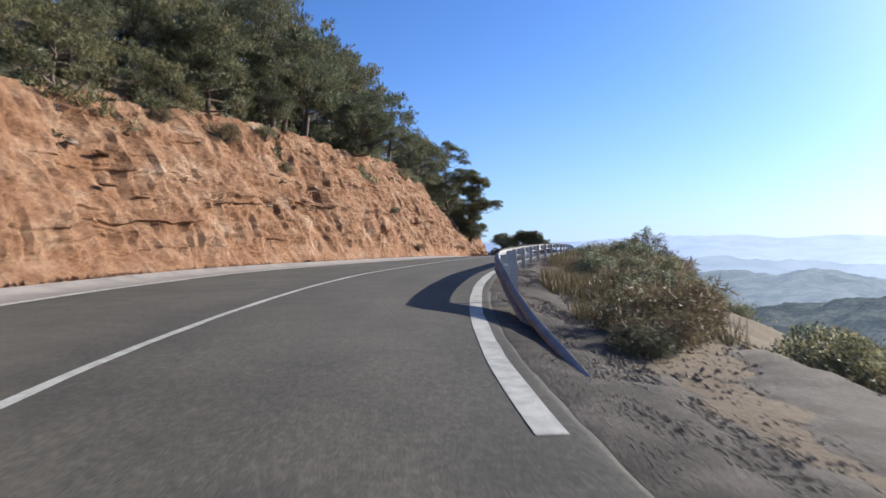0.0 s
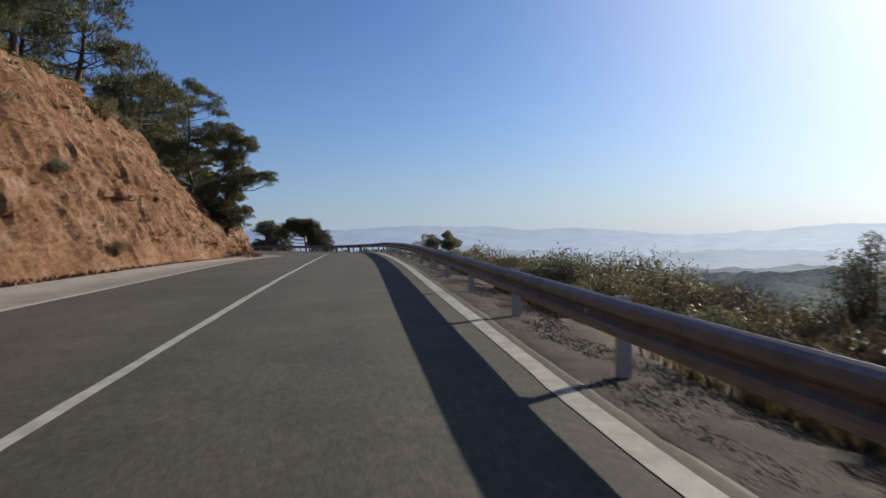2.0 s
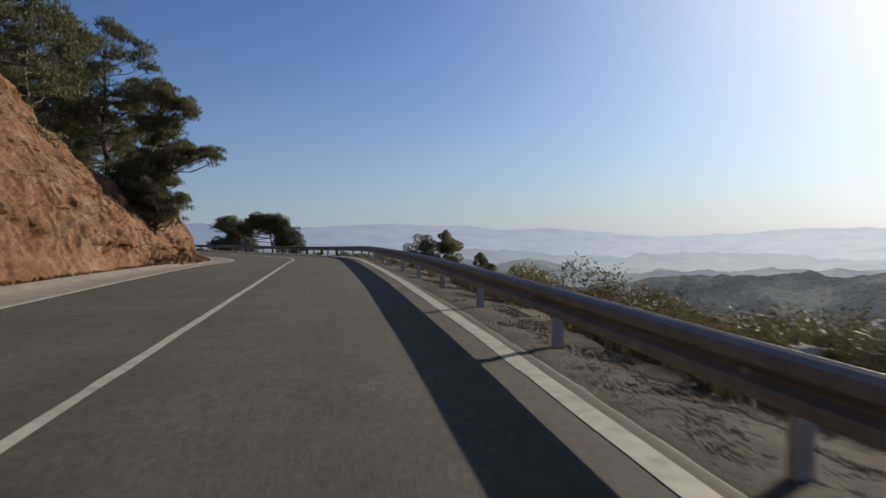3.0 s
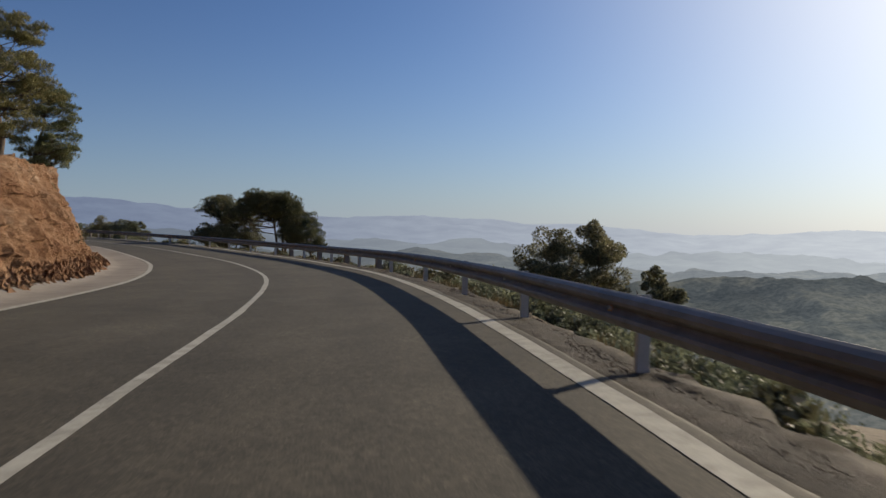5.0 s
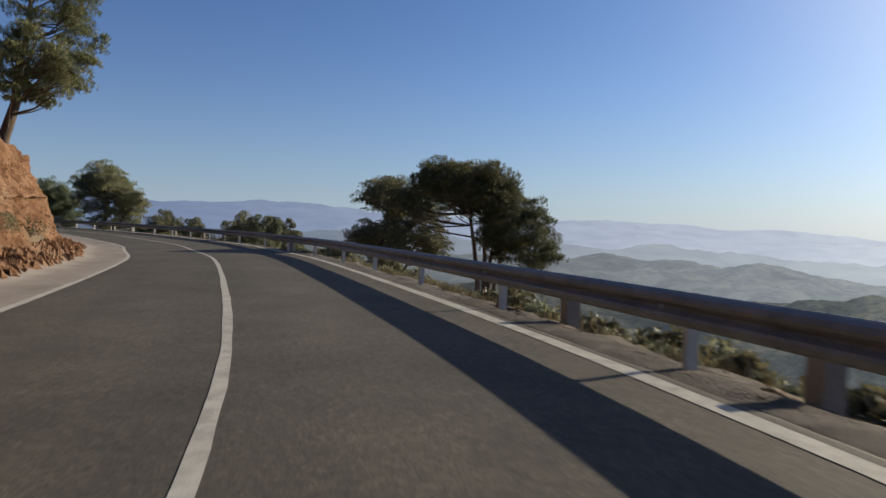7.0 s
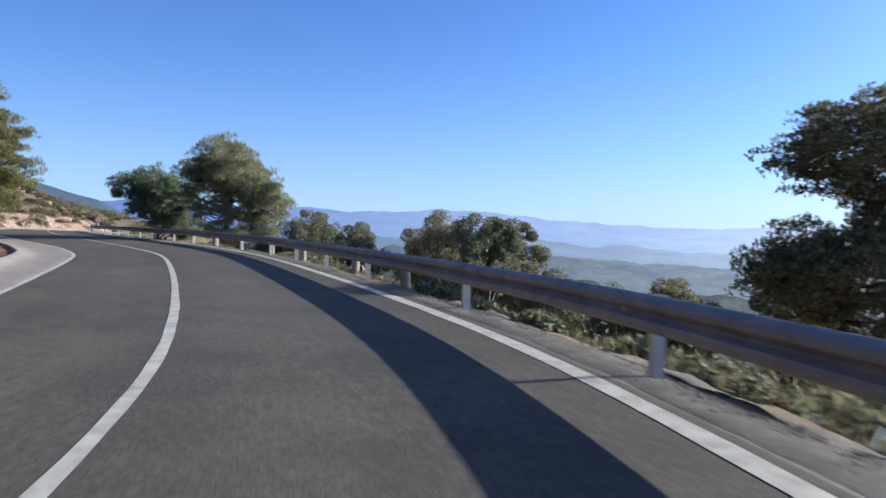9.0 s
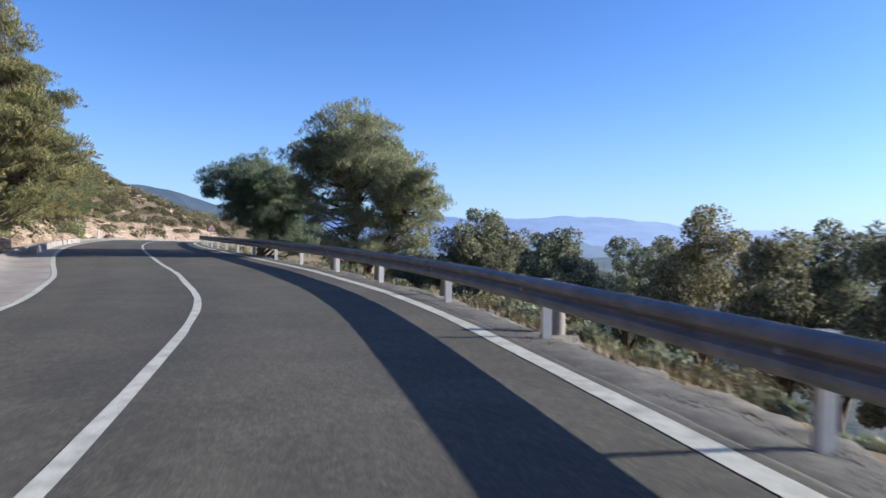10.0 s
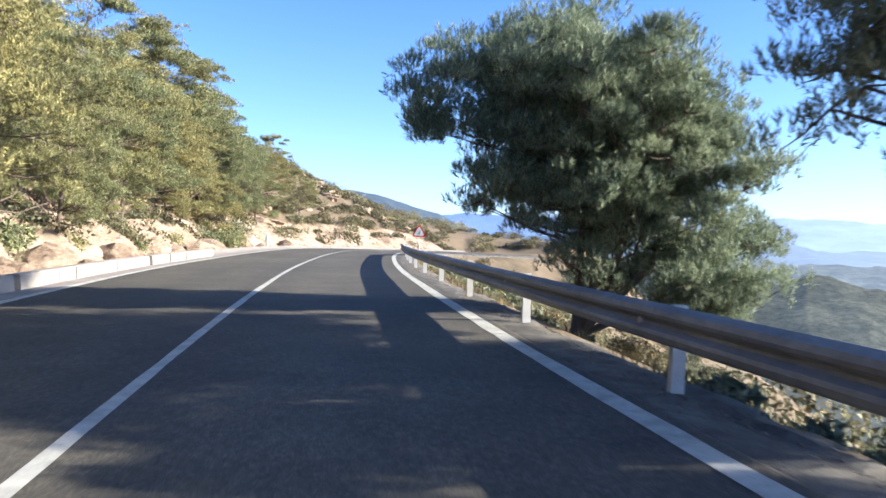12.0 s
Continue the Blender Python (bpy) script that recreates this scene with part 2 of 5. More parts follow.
OAK = leaf_material("evergreen_oak_leaves", (0.066, 0.070, 0.044), (0.36, 0.36, 0.26), 0.34)
SCRUB = leaf_material("scrub_leaves", (0.073, 0.066, 0.040), (0.205, 0.185, 0.120), 0.25)
DRY = leaf_material("dry_twigs", (0.086, 0.066, 0.043), (0.264, 0.211, 0.145), 0.2)
STRAW = leaf_material("dry_grass", (0.075, 0.058, 0.034), (0.24, 0.19, 0.115), 0.25)
SIGN_RED = surface("sign_red", [(0.3, (0.363, 0.020, 0.020)), (0.7, (0.429, 0.033, 0.026))], 6, 50, 0.4, 0.1, 0.001, grain=0.1)
SIGN_WHITE = surface("sign_white", [(0.3, (0.495, 0.495, 0.482)), (0.7, (0.561, 0.561, 0.548))], 6, 50, 0.4, 0.1, 0.001, grain=0.1)
SIGN_BLACK = surface("sign_black", [(0.3, (0.013, 0.013, 0.013)), (0.7, (0.026, 0.026, 0.026))], 6, 50, 0.4, 0.1, 0.001, grain=0.1)

# ---------------------------------------------------------------- building helpers
def mesh_from(name, verts, faces, material, smooth=False):
    me = bpy.data.meshes.new(name)
    me.from_pydata([tuple(v) for v in verts], [], [tuple(f) for f in faces])
    me.materials.append(material)
    if smooth:
        me.polygons.foreach_set("use_smooth", [True] * len(me.polygons))
    me.update()
    return me


def tri_mesh(name, tris, material):
    """A mesh of loose triangles from an array (n, 3, 3)."""
    n = len(tris)
    me = bpy.data.meshes.new(name)
    me.vertices.add(n * 3)
    me.vertices.foreach_set("co", np.ascontiguousarray(tris, dtype=np.float32).ravel())
    me.loops.add(n * 3)
    me.loops.foreach_set("vertex_index", np.arange(n * 3, dtype=np.int32))
    me.polygons.add(n)
    me.polygons.foreach_set("loop_start", np.arange(0, n * 3, 3, dtype=np.int32))
    me.materials.append(material)
    me.update(calc_edges=True)
    return me


def part(name, data, parent, label=""):
    """Links a mesh, or a bmesh with its material in a pair, as one part under a thing or a part."""
    ob = new(name, data)
    ob.parent = parent
    return tagged(ob, label) if label else ob


def from_bm(name, bm, material, smooth=False):
    me = bpy.data.meshes.new(name)
    bm.normal_update()
    bm.to_mesh(me)
    bm.free()
    me.materials.append(material)
    if smooth:
        me.polygons.foreach_set("use_smooth", [True] * len(me.polygons))
    return me


def thing(name, at, label, category, group="", kind="", turn=0.0, scale=1.0):
    ob = new(name)
    ob.matrix_basis = pose(*at, 0, 0, turn) @ Matrix.Scale(scale, 4)
    ob.empty_display_size = 0.2
    return tagged(ob, label, category, group, kind)


def grid_faces(rows, cols):
    i = np.arange((rows - 1) * (cols - 1))
    r, c = i // (cols - 1), i % (cols - 1)
    a = r * cols + c
    return np.stack([a, a + 1, a + cols + 1, a + cols], 1)


def grid_mesh(name, pts, material, smooth=True):
    """pts: array (rows, cols, 3)."""
    rows, cols = pts.shape[:2]
    f = grid_faces(rows, cols)
    me = bpy.data.meshes.new(name)
    me.vertices.add(rows * cols)
    me.vertices.foreach_set("co", np.ascontiguousarray(pts, dtype=np.float32).ravel())
    me.loops.add(len(f) * 4)
    me.loops.foreach_set("vertex_index", f.astype(np.int32).ravel())
    me.polygons.add(len(f))
    me.polygons.foreach_set("loop_start", np.arange(0, len(f) * 4, 4, dtype=np.int32))
    me.materials.append(material)
    me.polygons.foreach_set("use_smooth", np.full(len(f), smooth))
    me.update(calc_edges=True)
    return me


# value noise for arrays
_lattice = np.random.RandomState(7).rand(64, 64, 64).astype(np.float32)


def vnoise(x, y, z):
    x, y, z = (np.asarray(a, dtype=np.float64) for a in (x, y, z))
    xi, yi, zi = (np.floor(a).astype(int) for a in (x, y, z))
    u, v, w = x - xi, y - yi, z - zi
    u, v, w = (a * a * (3 - 2 * a) for a in (u, v, w))
    out = 0
    for dx in (0, 1):
        for dy in (0, 1):
            for dz in (0, 1):
                wt = (u if dx else 1 - u) * (v if dy else 1 - v) * (w if dz else 1 - w)
                out = out + wt * _lattice[(xi + dx) & 63, (yi + dy) & 63, (zi + dz) & 63]
    return out * 2 - 1


def fbm(x, y, z=0.0, octaves=4, gain=0.5):
    z = np.zeros_like(np.asarray(x, dtype=float)) + z
    total, amp, f = 0, 1.0, 1.0
    for k in range(octaves):
        total = total + amp * vnoise(x * f + 17.3 * k, y * f + 5.1 * k, z * f + 9.7 * k)
        amp, f = amp * gain, f * 2.03
    return total


# ---------------------------------------------------------------- the road's line
# centre line: x, y, height, cross fall (positive: right side low)
ROAD = [(11.5, -29.0, -0.50, 0.030), (5.0, -15.5, -0.25, 0.034), (-2.15, -1.02, 0.11, 0.032), (-5.42, 6.45, 0.37, 0.020), (-7.81, 14.38, 0.61, 0.018),
        (-9.31, 22.37, 0.77, 0.020), (-11.49, 38.29, 0.94, 0.006), (-13.62, 54.16, 0.98, -0.008), (-15.95, 69.94, 0.88, -0.022), (-17.13, 77.79, 0.77, -0.028), (-18.85, 85.53, 0.65, -0.030),
        (-21.63, 92.95, 0.55, -0.027), (-25.30, 100.00, 0.50, -0.022), (-33.95, 113.34, 0.49, -0.020), (-38.94, 119.53, 0.50, -0.020), (-44.25, 125.41, 0.54, -0.020),
        (-56.34, 135.56, 0.65, -0.016), (-63.09, 139.69, 0.73, -0.018), (-70.21, 143.28, 0.80, -0.018), (-81.26, 149.0, 0.88, -0.012), (-92.7, 155.4, 0.93, 0.0),
        (-105.2, 163.3, 0.97, 0.01), (-113.0, 169.6, 0.90, 0.02), (-119.0, 178.0, 0.70, 0.02), (-121.5, 190.0, 0.40, 0.02)]
S_START = -30.8                                   # distance along the line at its first point; 0 where the camera starts


def catmull(p, n):
    p = np.array(p)
    p = np.vstack([2 * p[0] - p[1], p, 2 * p[-1] - p[-2]])
    t = np.linspace(0, 1, n, endpoint=False)[:, None]
    out = []
    for a, b, c, d in zip(p, p[1:], p[2:], p[3:]):
        out.append(0.5 * (2 * b + (c - a) * t + (2 * a - 5 * b + 4 * c - d) * t ** 2 + (3 * b - a - 3 * c + d) * t ** 3))
    return np.vstack(out + [p[-2:-1]])


_line = catmull(ROAD, 40)
_run = np.concatenate([[0], np.cumsum(np.hypot(*np.diff(_line[:, :2], axis=0).T))]) + S_START
S = np.arange(_run[0], _run[-1], 0.5)
LINE = np.stack([np.interp(S, _run, _line[:, k]) for k in range(4)], 1)
TAN = np.gradient(LINE[:, :2], axis=0)
TAN /= np.linalg.norm(TAN, axis=1)[:, None]
RIGHT = np.stack([TAN[:, 1], -TAN[:, 0]], 1)
S_END = float(S[-1])
# how far the uphill edge of the carriageway strays from 3.2 m (positive: narrower)
EDGE_S = [-31, 6, 12, 18, 25, 30, 36, 43, 54, 66, 78, 87, 93, 100, 114, 128, 148, 155, 162, 169, 175, 182, 190, 205]
EDGE_BY = [-0.6, -0.9, -1.1, -1.1, -0.85, -0.4, -0.1, 0.0, -0.3, -0.6, -0.8, -0.4, -0.1, 0.15, 0.5, 0.7, 0.55, 0.65, 0.7, 0.2, -0.15, -0.4, -0.55, -0.4]


def edge_by(s):
    soft = [np.interp(np.asarray(s, float) + k, EDGE_S, EDGE_BY) for k in (-4, -2, 0, 2, 4)]
    return sum(soft) / 5


def right_by(s):
    """The same for the valley side (positive: wider)."""
    return np.interp(s, [0, 12, 18, 25, 31, 38, 48, 74, 81, 88, 96, 121, 133, 155, 162, 168, 175], [0.12, 0.16, 0.2, 0.15, 0.04, 0.07, 0.15, 0.17, 0.07, -0.06, -0.14, 0.0, -0.02, -0.05, 0.08, 0.12, 0.03])


def on_road(s, d, up=0.0):
    """World points at distance s along the road and d to the right of its centre line."""
    s, d = np.broadcast_arrays(np.asarray(s, float), np.asarray(d, float))
    x, y, z, b = (np.interp(s, S, LINE[:, k]) for k in range(4))
    rx, ry = np.interp(s, S, RIGHT[:, 0]), np.interp(s, S, RIGHT[:, 1])
    d = d + edge_by(s) * np.clip((-d - 1.7) / 1.5, 0, 1) + right_by(s) * np.clip((d - 1.7) / 1.5, 0, 1)
    return np.stack([x + rx * d, y + ry * d, z - b * np.clip(d, -8, 8) + up], -1)


def heading(s):
    return math.degrees(math.atan2(-np.interp(s, S, TAN[:, 0]), np.interp(s, S, TAN[:, 1])))


def road_coords(x, y, past=False):
    """Distance along the road, offset to the right of it and road height there, for arrays."""
    x, y = np.asarray(x, float), np.asarray(y, float)
    shape, q = x.shape, np.stack([x.ravel(), y.ravel()], 1)
    s, d, z, e = (np.empty(len(q)) for _ in range(4))
    coarse = LINE[::3, :2]
    for k in range(0, len(q), 20000):
        c = q[k:k + 20000]
        i = np.argmin(((c[:, None, :] - coarse[None]) ** 2).sum(2), 1) * 3
        v = c - LINE[i, :2]
        u = (v * TAN[i]).sum(1)
        i2 = np.clip(i + np.round(u / 0.5).astype(int), 0, len(S) - 1)
        v = c - LINE[i2, :2]
        across, along = (v * RIGHT[i2]).sum(1), (v * TAN[i2]).sum(1)
        d[k:k + 20000] = np.where(np.abs(along) < 0.6, across, np.sign(across) * np.hypot(v[:, 0], v[:, 1]))
        s[k:k + 20000] = S[i2]
        e[k:k + 20000] = np.where((i2 == len(S) - 1) & (along > 0), along, 0) + np.where((i2 == 0) & (along < 0), -along, 0)
        z[k:k + 20000] = LINE[i2, 2] - LINE[i2, 3] * np.clip(d[k:k + 20000], -6, 6)
    if past:
        return s.reshape(shape), d.reshape(shape), z.reshape(shape), e.reshape(shape)
    return s.reshape(shape), d.reshape(shape), z.reshape(shape)


# cut slope on the uphill side: s, foot (to the left of the centre), height, run of the face, rise of the hill above
CUT = [(-40, 6.1, 6.0, 3.2, 0.50), (0, 6.1, 5.8, 3.0, 0.52), (22, 6.1, 5.7, 2.9, 0.55), (34, 6.1, 6.9, 3.3, 0.52), (46, 6.1, 7.1, 3.4, 0.52), (60, 6.0, 8.0, 3.8, 0.50), (70, 6.0, 7.2, 3.6, 0.42),
       (76, 6.0, 5.0, 2.8, 0.36), (82, 5.7, 3.9, 2.0, 0.34), (92, 5.5, 3.6, 1.5, 0.34), (108, 5.5, 4.0, 1.4, 0.36), (120, 5.5, 3.9, 1.3, 0.38), (130, 5.5, 3.3, 1.4, 0.38),
       (140, 6.2, 1.8, 1.6, 0.45), (165, 5.9, 1.1, 1.3, 0.55), (190, 6.0, 1.5, 1.8, 0.55), (210, 6.2, 1.5, 1.8, 0.58), (232, 6.4, 1.2, 1.8, 0.42), (248, 7.0, 0.7, 1.8, 0.22), (265, 7.0, 0.4, 1.8, 0.1)]
CUT_S = [c[0] for c in CUT]


def cut_at(s):
    return [np.interp(s, CUT_S, [c[k] for c in CUT]) for k in (1, 2, 3, 4)]


def ground_height(x, y):
    s, d, z, e = road_coords(x, y, True)
    foot, high, run, rise = cut_at(s)
    d = d - edge_by(s) * np.clip((edge_by(s) - d - 1.7) / 1.5, 0, 1)
    # downhill side
    r = np.clip(d - np.interp(s, [58, 72], [4.35, 4.0]), 0, None)
    gentle = -0.10 * r
    shelf = np.interp(s, [-40, 4, 9, 20, 30, 50, 70], [2.6, 2.6, 2.0, 2.0, 3.6, 3.0, 0.5])
    down = np.where(r < shelf, gentle, -0.10 * shelf - 0.55 * (r - shelf))
    down = np.maximum(down, -16 - 0.22 * (r - 25))
    down = np.maximum(down, -175)
    # uphill side
    l = np.clip(-d - foot, 0, None)
    face = np.clip(l / run, 0, 1)
    up = high * face + np.clip(l - run, 0, None) * rise
    up = np.where(l > 70, high + rise * (70 - run) + (l - 70) * 0.05 - np.clip(l - 140, 0, None) * 0.25, up)
    up = up * np.clip(1 - e / 25, 0, 1)
    down = np.maximum(down - 0.35 * np.clip(e - 12, 0, None), -175)
    bumps = fbm(np.asarray(x) * 0.21, np.asarray(y) * 0.21, 0.3) * 0.28 + fbm(np.asarray(x) * 0.03, np.asarray(y) * 0.03, 0.7) * 1.2 * np.clip((np.abs(d) - 12) / 30, 0, 1)
    amount = np.clip((np.abs(d) - 5.0) / 4, 0, 1)
    base = np.where(np.abs(d) < 6.6, -0.10, -0.10 + 0.06 * np.clip((np.abs(d) - 6.6), 0, 1))
    return z + base + down + up - 1.1 * np.clip(l / 0.6, 0, 1) * np.clip((run + 2.2 - l) / 1.2, 0, 1) * np.clip(high / 3, 0.25, 1) + bumps * amount


def ground_z(x, y):
    return float(ground_height(np.array([x]), np.array([y]))[0])


# ---------------------------------------------------------------- ground, road and verge
def spread(lo, hi, step, far):
    inner = np.arange(lo, hi + step, step)
    grow = [step]
    while sum(grow) < far:
        grow.append(grow[-1] * 1.16)
    out = np.cumsum(grow)
    return np.concatenate([(lo - out)[::-1], inner, hi + out])


gx, gy = np.meshgrid(spread(-135, 30, 0.85, 4200), spread(-25, 205, 0.85, 4200))
tagged(new("ground", grid_mesh("ground", np.stack([gx, gy, ground_height(gx, gy)], -1), SOIL)),
       "dry brown hillside soil with sparse scrub", "ground", kind="structure")

strip_s = np.arange(S[0], S_END, 0.5)


def ribbon(name, offsets, material, s=strip_s, wobble=None, rise=None):
    """A strip along the road; offsets: pairs of distance from the centre and height over the road."""
    cols = []
    for k, (d, up) in enumerate(offsets):
        dd = np.full(len(s), float(d))
        if rise:
            up = up + rise[k] * (fbm(s * 1.3, s * 0, 50.0 + 3 * k, 3) + 0.5 * fbm(s * 4.3, s * 0, 70.0 + 3 * k, 2))
        if wobble and k in wobble:
            dd = dd + wobble[k] * (fbm(s * 0.9, s * 0, 3.0 + k) + 0.6 * fbm(s * 3.1, s * 0, 8.0 + k))
        cols.append(on_road(s, dd, up))
    return grid_mesh(name, np.stack(cols, 1)[:, ::-1], material)


fine_s = np.arange(S[0], S_END, 0.25)
crown = [(-3.285, 0.0), (-2.9, 0.0), (-2.4, 0.001), (-1.7, 0.003), (-1.0, 0.004), (-0.4, 0.005), (0, 0.005), (0.4, 0.005), (1.0, 0.004), (1.7, 0.003), (2.4, 0.001), (2.9, 0.0), (3.34, 0.0), (3.40, -0.002), (3.45, -0.012), (3.50, -0.12)]
road_mesh = ribbon("road", crown, ASPHALT, fine_s, {14: 0.02, 15: 0.03})
# worn paler where the wheels run
worn = [0.0, 0.4, 0.9, 0.3, 0.8, 0.2, 0.1, 0.2, 0.8, 0.3, 0.9, 0.4, 0.1, 0.0, 0.0, 0.0]
road_mesh.attributes.new("lane", "FLOAT", "POINT").data.foreach_set("value", np.tile(np.array(worn[::-1], dtype=np.float32), len(fine_s)))
tagged(new("road", road_mesh), "worn grey asphalt two-lane mountain road", "road", kind="structure")


def paint(name, d, width, s0, s1, label):
    s = np.arange(s0, s1, 0.5)
    up = np.interp(abs(d), [0, 1.7, 3.3], [0.005, 0.003, 0.0]) + 0.004
    tagged(new(name, ribbon(name, [(d - width / 2, up), (d + width / 2, up)], PAINT, s, {0: 0.008, 1: 0.008})), label, "road marking", kind="structure")


paint("edge_line_left", -3.20, 0.15, S[0], S_END - 1, "solid white painted edge line, slightly worn")
paint("edge_line_right", 3.22, 0.18, 4.3, S_END - 1, "solid white painted edge line, slightly worn")
paint("centre_line", 0.0, 0.115, S[0], S_END - 1, "solid white painted centre line, slightly worn")
# lined drain on the uphill side
gutter = [(-4.98, -0.12), (-4.96, 0.10), (-4.82, 0.11), (-4.68, 0.03), (-4.2, -0.025), (-3.6, -0.012), (-3.30, 0.0), (-3.286, -0.002)]
tagged(new("gutter", ribbon("gutter", gutter, CONCRETE, fine_s, {1: 0.015, 2: 0.012})), "pale concrete drainage gutter with raised outer lip", "gutter", kind="structure")
verge = [(3.36, -0.03), (3.47, -0.004), (3.70, -0.016), (3.95, -0.03), (4.15, -0.045), (4.35, -0.07), (4.55, -0.13), (4.75, -0.22), (5.1, -0.5)]


def verge_strip(name, s0, s1, narrow, material, label):
    """The shoulder: level for a little way, then crumbling down the slope; narrow draws its outer edge in to the posts."""
    cols = [(d if d < 3.8 else 3.8 + (d - 3.8) * narrow, up) for d, up in verge]
    s = np.arange(s0, s1, 0.2)
    me = ribbon(name, cols, material, s, {1: 0.03, 4: 0.06, 5: 0.10, 6: 0.10, 7: 0.10, 8: 0.08}, [0, 0.008, 0.014, 0.02, 0.03, 0.04, 0.05, 0.06, 0.05])
    tagged(new(name, me), label, "gravel shoulder", kind="structure")


verge_strip("verge_lower", S[0], 66.1, 1.0, GRAVEL, "brown earth and gravel shoulder with a crumbling edge")
verge_strip("verge_middle", 66.0, 108.1, 0.5, GRAVEL, "brown earth and gravel shoulder narrowing to the posts")
verge_strip("verge_upper", 108.0, S_END, 0.5, GRIT, "pale grey gritty shoulder with a broken edge")


def dirt_track():
    ctrl = [(-12, 6.0, 2.0), (-4, 5.9, 1.9), (2, 5.8, 1.7), (6.2, 6.1, 1.2), (9.5, 6.9, 0.6), (12.5, 8.6, 0.6), (16, 11.0, 0.6), (22, 15, 0.6)]
    k = np.linspace(0, len(ctrl) - 1, 120)
    s, d, w = (np.interp(k, range(len(ctrl)), [c[i] for c in ctrl]) for i in range(3))
    cols = []
    for j, f in enumerate((-1, -0.5, 0, 0.5, 1)):
        q = on_road(s, d + w * f + (0.25 * fbm(s * 0.8, s * 0, 2.0 + j) if abs(f) == 1 else 0))
        q[:, 2] = ground_height(q[:, 0], q[:, 1]) + (0.035 if abs(f) < 1 else -0.04) + 0.02 * fbm(s * 1.3, s * 0, 5.0 + j)
        cols.append(q)
    tagged(new("dirt_track", grid_mesh("dirt_track", np.stack(cols, 1)[:, ::-1], TRACK)), "pale bare earth track leaving the road", "dirt track", kind="structure")


dirt_track()


def cliff(name, s0, s1, material, label):
    """The cut face: leaning rock with thin ledges, gullies and a crumbled foot."""
    s = np.arange(s0, s1, 0.17)
    rows = np.linspace(0, 1, 84)
    foot, high, run, rise = cut_at(s)
    grid = np.empty((len(s), len(rows) + 5, 3))
    for j, f in enumerate(rows):
        h = f * high
        lean = run * (0.22 * f + 0.78 * f ** 1.25)
        gully = 0.55 * fbm(s * 0.33, s * 0, 2.0) * np.sin(np.pi * min(1, f * 1.1) * 0.9)
        rough = 0.20 * fbm(s * 0.8, h * 0.55, 1.0, 5, 0.6) + 0.09 * fbm(s * 2.9, h * 2.3, 61.0, 3, 0.6)
        bed = np.floor((h + 0.25 * fbm(s * 0.12, s * 0, 4.0)) / 0.85)
        ledge = 0.20 * vnoise(s * 0.18, bed * 3.7, bed * 0 + 0.5) * np.clip(f * 6, 0, 1)
        thin = 0.075 * np.sign(vnoise(s * 0.5, h * 2.4, h * 0 + 0.2)) * np.abs(vnoise(s * 0.6, h * 2.4, h * 0 + 7.2))
        scale = np.clip(high / 3.0, 0.25, 1) if s0 < 100 else 0.8
        shelf_h = 2.7 + 0.25 * fbm(s * 0.06, s * 0, 12.0) + 0.012 * (s - 20)
        shelf = 0.22 * np.exp(-((h - shelf_h) / 0.13) ** 2) * np.clip(0.4 + 1.6 * fbm(s * 0.25, s * 0, 14.0), 0, 1)
        crumble = 0.07 * np.abs(fbm(s * 1.9, h * 1.2, 31.0, 4, 0.6)) - 0.13 * np.abs(fbm(s * 0.9, h * 0.18, 41.0, 4, 0.6)) - 0.12 * np.abs(fbm(s * 2.3, h * 0.3, 47.0, 3, 0.6)) + 0.09
        pits = -0.05 * np.clip(vnoise(s * 0.9, h * 1.3, h * 0 + 21.0) - 0.6, 0, 1) * 2
        d = -foot - lean + (gully * 0.8 + rough + ledge + thin + shelf + pits + crumble) * scale * np.clip(f * 5 + 0.15, 0, 1)
        up = h + 0.12 * scale * fbm(s * 1.1, h * 1.3, 6.0)
        if f < 0.12:
            d = d + (0.12 - f) * 6 * 0.5 * (0.6 + 0.6 * fbm(s * 0.5, s * 0, 11.0)) * scale
        grid[:, j + 2] = on_road(s, d)
        grid[:, j + 2, 2] += up - 0.05
    grid[:, 0] = on_road(s, np.full(len(s), -4.95), 0.02 if s0 < 100 else 0.01)
    grid[:, 1] = on_road(s, -5.3 + 0.12 * fbm(s, s * 0, 3.0), 0.03 + 0.05 * fbm(s * 1.7, s * 0, 5.0) + 0.20 * np.interp(s, [74, 82, 124, 132], [0, 1, 1, 0]))
    for j, back in enumerate((0.7, 1.8, 3.5)):
        d = -foot - run - back
        grid[:, len(rows) + 2 + j] = on_road(s, d)
        q = grid[:, len(rows) + 2 + j]
        q[:, 2] = ground_height(q[:, 0], q[:, 1]) + (0.18, 0.05, -0.3)[j] + 0.12 * fbm(s * 0.7, s * 0, 9.0 + j)
    return tagged(new(name, grid_mesh(name, grid, material, False)), label, "rock face", kind="structure")


cliff("cliff", S[0], 171.1, CLIFF, "orange-red cut rock face with thin pale ledges and rubble")
cliff("rock_bank", 171.0, 240.0, BOULDER, "low bank of pale pinkish sandstone and earth")

